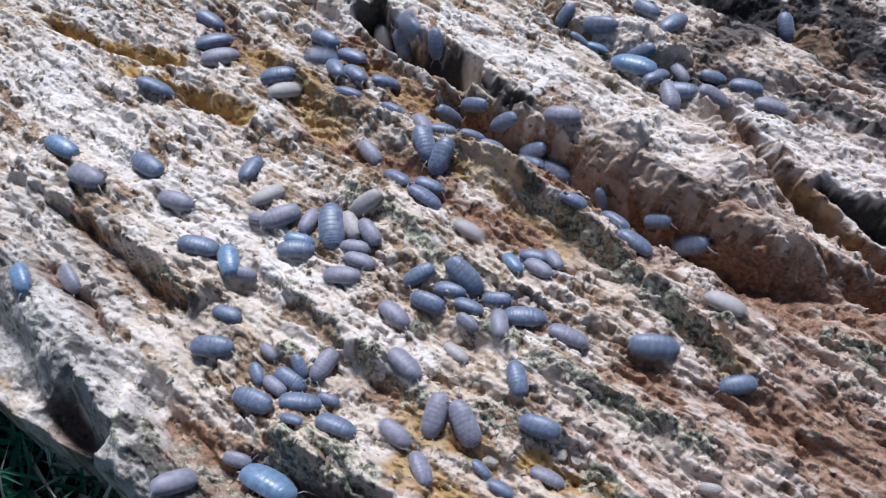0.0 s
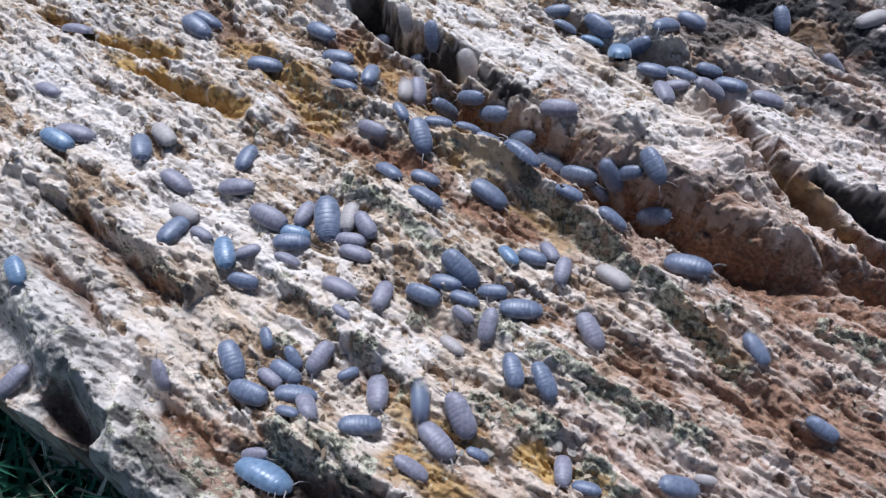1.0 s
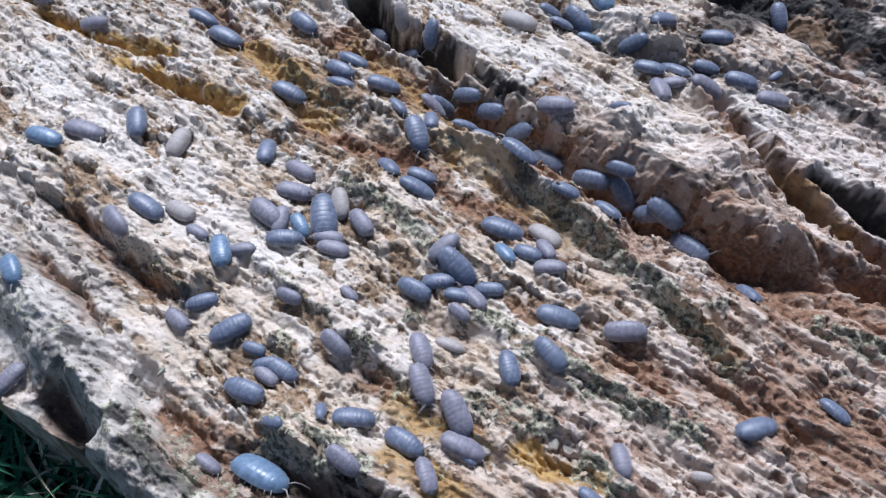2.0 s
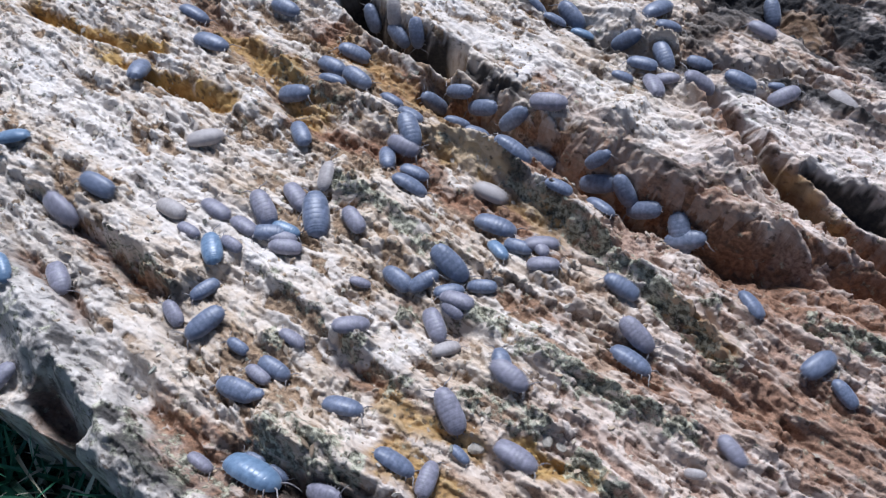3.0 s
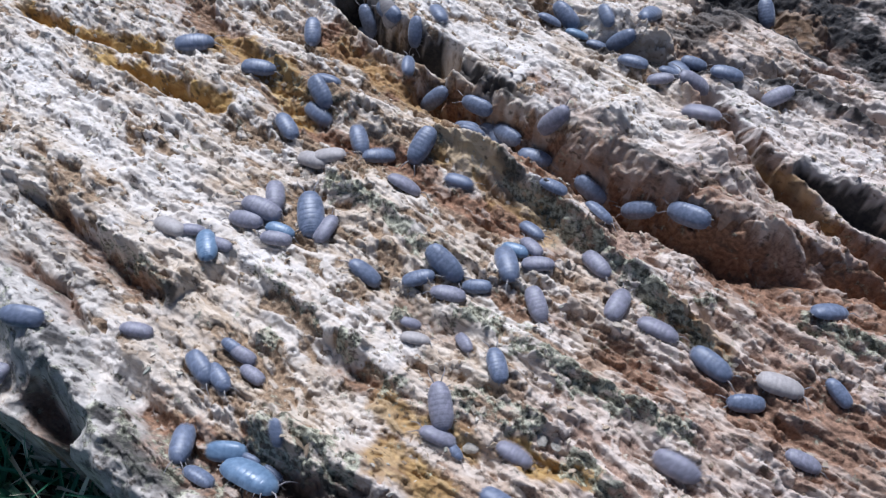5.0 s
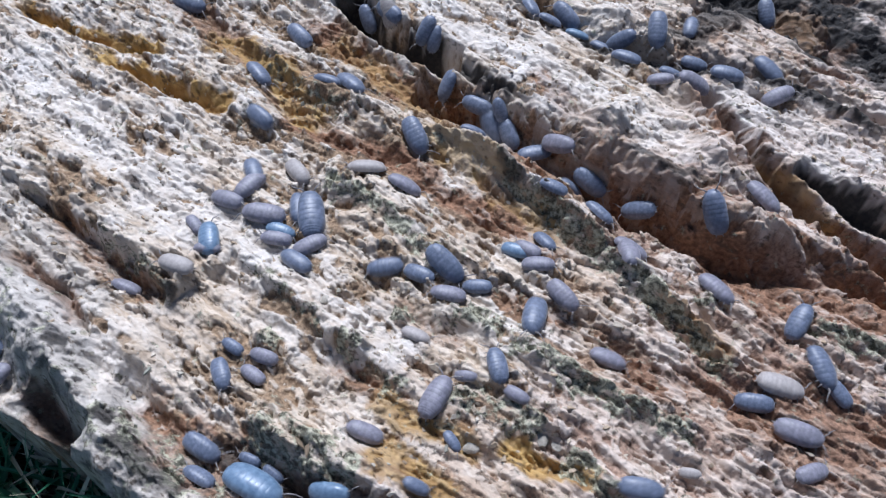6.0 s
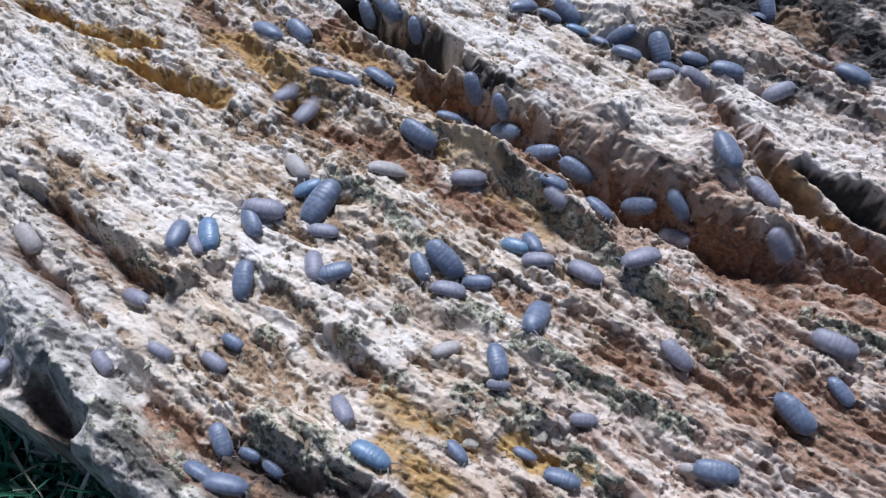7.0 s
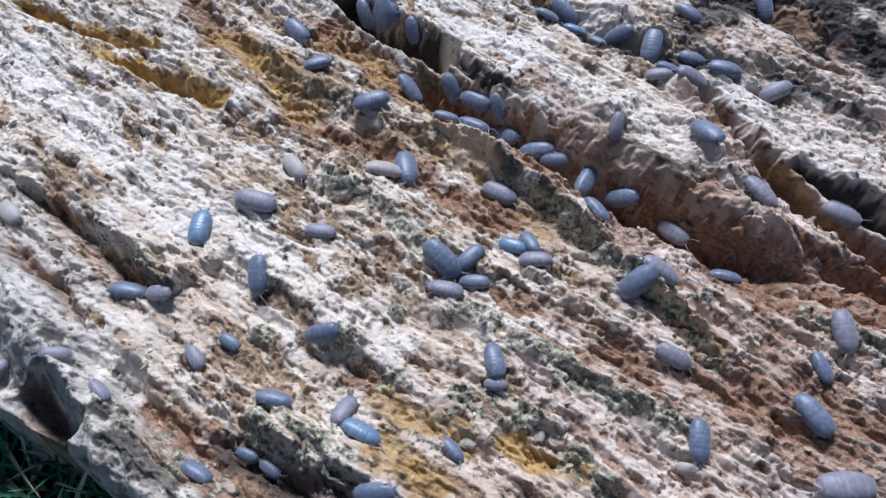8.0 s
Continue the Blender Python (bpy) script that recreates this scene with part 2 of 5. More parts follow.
    z += crest(x, y, uneven, [(20.4, -14.7), (31.6, -22.6), (42.4, -28.9), (54.1, -33.7), (64.1, -39.6)], -2.4, 2.2, 4.0)
    z += crest(x, y, uneven, [(73.3, -16.4), (80.5, -20.4), (86.6, -23.6), (95.4, -28.6)], 2.8, 2.2, 4.0)
    # rolled outer rim, a crack behind it, the cave under its outer lobe, and the drop to the ground
    d, _ = off_line(x, y, RIM)
    d = d + 0.8 * smooth_noise(x / 7, y / 7, 71)
    z += 5.6 * np.exp(-(np.abs(d) / 6.0) ** 2)
    z += crest(x, y, uneven, [(-94.7, -2.6), (-88.1, -6.2), (-82.0, -10.7), (-76.6, -16.2), (-73.6, -21.8)], -4.0, 1.2, 1.6)
    z += crest(x, y, uneven, [(-74.5, -23.7), (-67.1, -30.6), (-58.7, -38.3), (-49.8, -45.0), (-40.2, -51.5)], -2.6, 2.6, 3.4)
    out, _ = off_line(x, y, OUTER)
    out = out + 0.9 * smooth_noise(x / 6, y / 6, 72)
    z -= 3.0 * np.clip(2 - d, 0, 9) ** 0.8 * 0.45
    z -= 9.0 * np.maximum(0, 0.8 - out) ** 1.1
    z += 0.8 * layered(x / 6, y / 6, 74, 3) * np.clip(4 - d, 0, 1)
    z += crest(x, y, (0.4 * uneven[0], uneven[1]), [(-83.9, -30.6), (-80.8, -35.3), (-76.5, -39.6), (-71.4, -44.6)], -10, 3.2, 3.8, 2.4, 0.12)
    # crumbly surface: fibres along the grain, terraces of broken layers, crust, facets, grains
    rough = np.clip((d + 4) / 7, 0.5, 1)
    rough = rough * (1 - 0.65 * np.exp(-(np.hypot(x - 100, y - 72) / 17) ** 2))
    rough = rough * (1 - 0.35 * np.exp(-(off_line(x, y, BLEACHED[0])[0] / 9) ** 2))
    rough = rough * (1 + 0.5 * np.exp(-(off_line(x, y, LIP)[0] / 3) ** 2))
    w = 0.8 * smooth_noise(x / 7, y / 7, 21)
    patchy = np.clip(0.65 + 1.2 * layered(x / 14, y / 14, 22, 2), 0.15, 1.6)
    lumpy = np.exp(-(off_line(x, y, BROKEN[0])[0] / 9) ** 2)
    z += 1.1 * lumpy * layered(x / 6, y / 6, 36, 3)
    z += rough * 0.6 * layered(u / 22 + 0.1 * w, v / 3.8 + 0.4 * w, 31, 3)
    z += rough * (0.5 + 0.6 * patchy) * 0.75 * terraces(1.7 * layered(u / 8 + 0.3 * w, v / 2.9 + 0.5 * w, 35, 2))
    z += rough * np.clip((14 - y) / 40, 0, 1) * np.clip((x + 10) / 50, 0, 1) * 0.8 * terraces(1.5 * layered(u / 24 + 0.2 * w, v / 3.0 + 0.4 * w, 38, 2))
    z += rough * 0.7 * crust(x, y)
    z += rough * patchy * 0.55 * facets(u / 3.4 + 0.25 * w, v / 1.9 + 0.3 * w, 41, 1.2)
    z += rough * (0.2 + 0.6 * patchy) * 0.55 * facets(u / 1.7, v / 1.1 + 0.3 * w, 45, 1.4)
    z += rough * 0.15 * layered(x / 1.1, y / 1.0, 48, 2)
    # knobs crusted with lichen
    for cx, cy, long, wide, turn, high in KNOBS:
        lump = -pit(x, y, cx, cy, long, wide, turn, 1.0)
        z += lump * (0.7 * high + 0.9 * facets(x / 1.5, y / 1.2, 46, 1.2) + 0.5 * layered(x / 1.6, y / 1.6, 47, 2))
    return np.maximum(z, -42)


KNOBS = [(*at, *shape) for at, shape in zip(
    [(-19.2, -23.9), (-8.8, -16.6), (10.3, -19.9), (3.9, -34.8), (-10.0, -33.1), (55.2, -13.6), (-35.6, -22.6), (16.3, -40.0), (7.1, -16.2)],
    ((3.6, 2.6, -35, 2.4), (2.0, 1.5, 0, 1.8), (2.4, 1.8, -20, 1.8), (3.4, 2.4, -20, 2.0), (2.4, 1.8, -30, 1.8), (2.6, 2.0, -30, 1.4), (2.6, 2.0, -30, 1.6), (3.2, 2.2, -30, 1.8), (3.6, 1.8, -30, 1.6)))]


# ---- materials ----
class Nodes:
    """A small hand for wiring a material's nodes."""

    def __init__(self, name):
        self.material = bpy.data.materials.new(name)
        self.material.use_nodes = True
        self.tree = self.material.node_tree
        self.shader = self.tree.nodes["Principled BSDF"]

    def put(self, socket, value):
        if isinstance(value, bpy.types.NodeSocket):
            self.tree.links.new(value, socket)
        elif isinstance(value, (tuple, list)):
            socket.default_value = (*value, 1.0) if len(value) == 3 and len(socket.default_value) == 4 else value
        else:
            socket.default_value = value

    def position(self, stretch=(1, 1, 1), turn=0.0):
        coords = self.tree.nodes.new("ShaderNodeTexCoord")
        turned = self.tree.nodes.new("ShaderNodeMapping")
        turned.inputs["Rotation"].default_value = (0, 0, radians(turn))
        self.put(turned.inputs["Vector"], coords.outputs["Object"])
        scaled = self.tree.nodes.new("ShaderNodeMapping")
        scaled.inputs["Scale"].default_value = stretch
        self.put(scaled.inputs["Vector"], turned.outputs[0])
        return scaled.outputs[0]

    def noise(self, vector, scale, detail=4.0, rough=0.6, warp=0.0):
        n = self.tree.nodes.new("ShaderNodeTexNoise")
        self.put(n.inputs["Vector"], vector)
        n.inputs["Scale"].default_value, n.inputs["Detail"].default_value = scale, detail
        n.inputs["Roughness"].default_value, n.inputs["Distortion"].default_value = rough, warp
        return n.outputs[0]

    def cells(self, vector, scale, feature="F1", out="Distance"):
        n = self.tree.nodes.new("ShaderNodeTexVoronoi")
        n.feature = feature
        self.put(n.inputs["Vector"], vector)
        n.inputs["Scale"].default_value = scale
        return n.outputs[out]

    def ramp(self, value, *stops):
        n = self.tree.nodes.new("ShaderNodeValToRGB")
        while len(n.color_ramp.elements) < len(stops):
            n.color_ramp.elements.new(0.5)
        for e, (at, colour) in zip(n.color_ramp.elements, stops):
            e.position = at
            e.color = (colour, colour, colour, 1) if isinstance(colour, (int, float)) else (*colour, 1)
        self.put(n.inputs[0], value)
        return n.outputs[0]

    def mix(self, amount, a, b, way="MIX"):
        n = self.tree.nodes.new("ShaderNodeMix")
        n.data_type, n.blend_type = "RGBA", way
        self.put(n.inputs[0], amount)
        self.put(n.inputs[6], a)
        self.put(n.inputs[7], b)
        return n.outputs[2]

    def maths(self, way, a, b=0.0):
        n = self.tree.nodes.new("ShaderNodeMath")
        n.operation = way
        self.put(n.inputs[0], a)
        self.put(n.inputs[1], b)
        return n.outputs[0]

    def mark(self, name):
        n = self.tree.nodes.new("ShaderNodeAttribute")
        n.attribute_name = name
        return n.outputs["Fac"]

    def random_per_island(self):
        return self.tree.nodes.new("ShaderNodeNewGeometry").outputs["Random Per Island"]

    def bump(self, height, strength, distance):
        n = self.tree.nodes.new("ShaderNodeBump")
        n.inputs["Strength"].default_value, n.inputs["Distance"].default_value = strength, distance
        self.put(n.inputs["Height"], height)
        return n.outputs[0]

    def done(self, **inputs):
        for key, value in inputs.items():
            self.put(self.shader.inputs[key.replace("_", " ").title() if key != "ior" else "IOR"], value)
        return self.material


def bark_material():
    n = Nodes("bark")
    along = n.position((0.35, 1, 0.6), 38)
    even = n.position()
    fine = n.noise(even, 900, 5, 0.65)
    streak = n.noise(along, 260, 5, 0.62, 0.6)
    broad = n.noise(even, 60, 4, 0.6, 0.4)
    flakes = n.cells(along, 620, "F1", "Color")
    small = n.cells(along, 1500, "F1", "Color")
    pink = n.mark("pink")
    # outer crust: pale cream, tan or pinkish, flake by flake
    cream = n.ramp(flakes, (0.0, (0.36, 0.27, 0.185)), (0.3, (0.54, 0.455, 0.365)), (0.6, (0.65, 0.58, 0.50)), (1.0, (0.75, 0.70, 0.65)))
    cream = n.mix(0.35, cream, n.ramp(small, (0.15, (0.38, 0.28, 0.19)), (0.5, (0.58, 0.49, 0.39)), (0.8, (0.72, 0.67, 0.61))))
    cream = n.mix(n.ramp(broad, (0.42, 0.0), (0.66, 0.5)), cream, (0.70, 0.66, 0.62))
    warm = n.maths("MULTIPLY", n.mark("tan"), n.ramp(streak, (0.3, 0.9), (0.72, 0.2)))
    cream = n.mix(warm, cream, n.ramp(flakes, (0.0, (0.37, 0.255, 0.155)), (1.0, (0.65, 0.53, 0.39))))
    cream = n.mix(n.maths("MULTIPLY", pink, n.ramp(streak, (0.3, 0.75), (0.72, 0.25))), cream, n.ramp(flakes, (0.0, (0.37, 0.26, 0.21)), (1.0, (0.68, 0.57, 0.51))))
    cream = n.mix(n.maths("MULTIPLY", n.mark("bleached_and_lit"), n.ramp(streak, (0.25, 0.1), (0.6, 0.6))), cream, (0.69, 0.65, 0.61))
    # inner bark where the crust has gone: brown, red-brown, ochre
    inner = n.mix(n.ramp(fine, (0.35, 0.0), (0.65, 1.0)), (0.13, 0.079, 0.044), (0.43, 0.305, 0.19))
    inner = n.mix(n.maths("MULTIPLY", pink, 0.7), inner, n.mix(n.ramp(fine, (0.35, 0.0), (0.65, 1.0)), (0.19, 0.112, 0.083), (0.48, 0.335, 0.265)))
    colour = n.mix(n.mark("crust"), inner, cream)
    # mottled grey wood of the rim, its soft shading mixed into the colour
    weathered = n.ramp(n.noise(even, 150, 5, 0.65), (0.40, (0.075, 0.072, 0.072)), (0.48, (0.40, 0.365, 0.325)), (0.64, (0.63, 0.585, 0.53)))
    colour = n.mix(n.maths("MULTIPLY", n.mark("grey"), 0.85), colour, weathered)
    rust = n.mix(n.ramp(fine, (0.35, 0.0), (0.65, 1.0)), (0.12, 0.060, 0.031), (0.34, 0.188, 0.11))
    ochre = n.mix(n.ramp(streak, (0.35, 0.0), (0.65, 1.0)), (0.23, 0.12, 0.032), (0.52, 0.34, 0.115))
    bared = n.maths("MULTIPLY", n.mark("rust"), n.ramp(n.maths("MULTIPLY", n.maths("ADD", n.mark("crust"), n.ramp(streak, (0.3, 0.0), (0.7, 0.6))), 0.6), (0.6, 1.0), (0.9, 0.5)))
    colour = n.mix(bared, colour, rust)
    colour = n.mix(n.mark("ochre"), colour, ochre)
    # lichen and algae in spots, then dark specks of rot
    spots = n.ramp(n.maths("ADD", n.noise(even, 330, 4, 0.7), n.maths("MULTIPLY", n.mark("lichen"), 0.27)), (0.68, 0.0), (0.78, 1.0))
    lichen = n.mix(n.ramp(n.noise(even, 700, 4, 0.7), (0.42, 0.0), (0.60, 1.0)), (0.055, 0.058, 0.036), (0.50, 0.49, 0.36))
    colour = n.mix(n.maths("MULTIPLY", spots, 0.9), colour, lichen)
    specks = n.ramp(n.noise(n.position((0.55, 1, 0.6), 38), 480, 3, 0.6), (0.60, 0.0), (0.68, 1.0))
    colour = n.mix(n.maths("MULTIPLY", specks, 0.85), colour, (0.085, 0.058, 0.038))
    # near-black for rotten wood, and for shade painted into holes and clefts
    rot_and_shade = n.mix(n.ramp(fine, (0.4, 0.0), (0.7, 1.0)), (0.012, 0.011, 0.012), (0.06, 0.052, 0.045))
    colour = n.mix(n.mark("rot_and_shade"), colour, rot_and_shade)
    height = n.maths("ADD", n.maths("MULTIPLY", streak, 0.6), n.maths("MULTIPLY", fine, 0.6))
    return n.done(base_color=colour, roughness=n.ramp(fine, (0.3, 0.72), (0.7, 0.95)), normal=n.bump(height, 0.9, 0.0009))


def flake_material():
    n = Nodes("bark_flake")
    pick = n.random_per_island()
    colour = n.ramp(pick, (0.0, (0.16, 0.12, 0.08)), (0.15, (0.36, 0.27, 0.18)), (0.5, (0.42, 0.34, 0.25)), (0.85, (0.54, 0.48, 0.40)), (1.0, (0.28, 0.28, 0.23)))
    fine = n.noise(n.position(), 1500, 3)
    return n.done(base_color=n.mix(0.5, colour, n.mix(1.0, colour, n.ramp(fine, (0.3, 0.5), (0.7, 1.3)), "MULTIPLY")), roughness=0.9, normal=n.bump(fine, 0.6, 0.0003))


def shell_material(name, dark, light, gloss):
    n = Nodes(name)
    even = n.position()
    powder = n.noise(even, 700, 4, 0.65)
    mottled = n.noise(even, 1900, 3, 0.6)
    colour = n.mix(n.ramp(powder, (0.3, 0.0), (0.7, 1.0)), dark, light)
    colour = n.mix(n.ramp(mottled, (0.55, 0.0), (0.8, 0.35)), colour, light)
    return n.done(base_color=colour, roughness=n.ramp(powder, (0.3, gloss), (0.7, gloss + 0.22)), normal=n.bump(mottled, 0.25, 0.0001),
                  sheen_weight=0.25, sheen_roughness=0.4)


def limb_material():
    n = Nodes("limb")
    return n.done(base_color=n.ramp(n.noise(n.position(), 1500), (0.35, (0.16, 0.15, 0.16)), (0.65, (0.32, 0.30, 0.29))), roughness=0.5)


def soil_material():
    n = Nodes("soil")
    even = n.position()
    return n.done(base_color=n.ramp(n.noise(even, 60, 6, 0.7), (0.35, (0.012, 0.011, 0.008)), (0.65, (0.05, 0.042, 0.028))), roughness=0.95,
                  normal=n.bump(n.noise(even, 300, 5), 0.8, 0.004))


def blade_material():
    n = Nodes("grass")
    pick = n.random_per_island()
    colour = n.ramp(pick, (0.0, (0.014, 0.085, 0.045)), (0.5, (0.03, 0.15, 0.075)), (0.72, (0.07, 0.21, 0.11)), (0.78, (0.38, 0.36, 0.24)), (1.0, (0.58, 0.56, 0.44)))
    return n.done(base_color=colour, roughness=0.55)


BARK, FLAKE, LIMB = bark_material(), flake_material(), limb_material()
SOIL, BLADE = soil_material(), blade_material()


# ---- the bark ----
def band(x, y, line, near, far, seed):
    """Where a stain, a bared strip or painted light or shade lies: 1 on the line, with a ragged border."""
    out = np.zeros(x.shape)
    here = around(x, y, line, 3 * max(near, far))
    px, py = x[here], y[here]
    d, along = off_line(px, py, line)
    r = np.abs(d) / np.where(d < 0, near, far) + 0.5 * layered(px / 7, py / 7, seed, 3) + 0.22 * smooth_noise(px / 1.3, py / 1.3, seed + 3)
    ends = np.clip(np.minimum(along, 1 - along) / 0.08, 0, 1)
    out[here] = np.clip((1.15 - r) * 2.2, 0, 1) * ends
    return out


def strongest(*masks):
    return np.maximum.reduce(masks)


def bark_marks(x, y):
    rust = strongest(
        band(x, y, [(14.2, 35.4), (24.8, 26.5), (35.2, 19.6), (46.3, 11.9), (58.2, 4.3), (70.9, -2.9), (83.3, -8.7), (102.1, -15.9), (120.4, -25.1)], 5, 8, 81),
        0.9 * band(x, y, [(53.7, -4.4), (66.4, -11.4), (79.8, -15.6), (96.0, -21.2), (116.7, -28.1)], 3.5, 6, 46),
        0.65 * band(x, y, [(-57.4, -41.3), (-47.7, -47.6), (-36.1, -55.1)], 4, 4, 42),
        # fissure floor: brown inner bark, partly standing in for the shade down there
        band(x, y, [(-9.0, 51.6), (1.5, 45.6), (10.2, 40.4), (19.9, 33.0), (30.4, 22.4), (38.0, 15.9)], 3.5, 5, 47),
        0.9 * band(x, y, [(54.0, 0.4), (65.2, -7.7), (79.0, -12.6), (94.9, -17.4), (120.7, -26.0)], 4, 6, 50), 0.8 * band(x, y, [(-43.4, -42.6), (-33.8, -49.9), (-22.8, -55.1), (-14.3, -58.9)], 5, 4, 49),
        0.75 * band(x, y, [(14.0, 42.1), (24.4, 30.3), (34.4, 21.7), (45.8, 17.6), (59.2, 11.9), (65.2, 3.5), (77.9, -6.0), (88.4, -11.6), (100.8, -17.6)], 6, 5, 80),
        0.7 * band(x, y, [(21.4, 51.7), (29.1, 40.3), (37.6, 29.5), (43.5, 23.5)], 3, 4, 72),
        band(x, y, [(60.8, 48.8), (67.2, 35.2), (71.1, 24.6), (75.8, 15.2), (82.2, 6.7), (96.9, -4.4), (111.0, -13.4)], 2.6, 4.5, 82),
        band(x, y, [(-42.7, 41.1), (-30.6, 33.7), (-19.3, 29.3), (-8.1, 24.4), (1.3, 14.9), (12.9, 6.9), (22.8, 0.1)], 3.0, 3.5, 83),
        band(x, y, [(-39.1, 76.2), (-25.6, 61.0), (-11.7, 49.8), (-1.4, 44.9), (11.4, 40.1)], 3.5, 5.5, 86),
        0.8 * band(x, y, [(7.9, 15.8), (14.1, 7.9), (20.2, 1.8), (27.3, -2.6)], 4.5, 4, 73),
        0.8 * band(x, y, [(29.2, -21.8), (38.9, -28.1), (47.4, -31.7), (54.9, -34.1), (65.6, -41.1)], 3.5, 3.5, 84),
        0.75 * band(x, y, [(59.1, -29.9), (68.6, -37.6), (75.9, -43.3), (86.9, -49.8)], 11, 10, 85),
        0.7 * band(x, y, [(74.6, -12.5), (85.2, -17.9), (95.8, -21.8)], 5, 5, 90),
        0.6 * band(x, y, [(-79.3, 86.6), (-64.3, 72.8), (-53.8, 63.1), (-45.2, 53.8), (-39.6, 42.1)], 4.5, 6, 87),
        0.9 * band(x, y, [(-61.9, -33.6), (-52.9, -40.0), (-44.4, -45.0), (-35.1, -49.9)], 3.2, 3.5, 79),
        0.7 * band(x, y, [(-88.3, 11.0), (-79.8, 2.5), (-69.9, -4.8), (-59.3, -12.1)], 3.6, 1.6, 89),
        0.7 * band(x, y, [(-94.9, -1.9), (-88.0, -6.5), (-81.2, -11.6), (-75.2, -18.6)], 2.2, 2, 88),
        0.7 * band(x, y, [(-10.9, -11.2), (-3.5, -19.3), (4.7, -23.2)], 2, 2, 74), 0.7 * band(x, y, [(8.5, -10.5), (14.5, -13.3), (20.3, -17.3), (27.2, -19.3)], 2.4, 3, 75),
        0.7 * band(x, y, [(-24.1, -27.6), (-15.9, -31.5), (-9.0, -33.7)], 2, 2, 76),
        0.8 * band(x, y, [(-87.1, -30.0), (-81.9, -36.1), (-76.1, -40.8), (-71.8, -44.3)], 3.5, 3.5, 71),
        0.95 * band(x, y, [(86.8, 84.2), (96.2, 77.2), (103.8, 70.5), (109.3, 63.0)], 9, 9, 97))
    rust = rust * (1 - 0.9 * band(x, y, [(56.7, 40.2), (61.9, 26.9), (64.3, 15.2), (67.6, 6.3), (74.7, -0.8), (80.6, -6.2), (91.7, -13.4)], 2.6, 1.6, 78))
    ochre = strongest(
        band(x, y, [(-93.8, 61.6), (-81.2, 55.0), (-69.8, 49.4), (-60.4, 45.5), (-51.8, 41.5)], 1.8, 3.4, 91),
        band(x, y, [(-119.0, 79.9), (-108.0, 74.0), (-97.6, 69.6), (-86.1, 65.7), (-71.4, 60.0)], 1.6, 3.0, 92),
        0.8 * band(x, y, [(-64.7, 67.3), (-53.4, 62.0), (-43.7, 54.8), (-36.7, 43.1), (-29.2, 37.5)], 4.5, 4.5, 93),
        0.5 * band(x, y, [(-33.1, 66.3), (-19.1, 55.8), (-5.7, 45.0), (2.8, 41.2)], 4, 5, 77),
        0.6 * band(x, y, [(-6.2, 34.8), (2.7, 28.5), (10.7, 21.7), (19.4, 11.9), (28.8, 1.2)], 4.5, 3, 70),
        0.7 * band(x, y, [(-15.7, -34.8), (-6.6, -40.1), (2.2, -43.4), (7.6, -46.2)], 3.0, 3, 94),
        0.8 * band(x, y, [(-15.1, -45.1), (-6.3, -50.5), (2.1, -55.7)], 3.5, 4, 69),
        0.95 * band(x, y, [(9.8, -43.1), (16.1, -47.5), (23.5, -49.2), (29.6, -51.8)], 2.4, 3, 95),
        0.6 * band(x, y, [(69.8, 30.2), (74.6, 20.7), (79.9, 15.0), (84.9, 8.6), (90.2, 0.3)], 2.5, 2.5, 96),
        0.6 * band(x, y, [(44.6, -11.8), (50.0, -15.9), (53.7, -21.8), (58.3, -28.1)], 2.5, 2, 68),
        0.25 * band(x, y, [(91.0, 81.8), (99.0, 76.1), (105.0, 69.5)], 6, 7, 97))
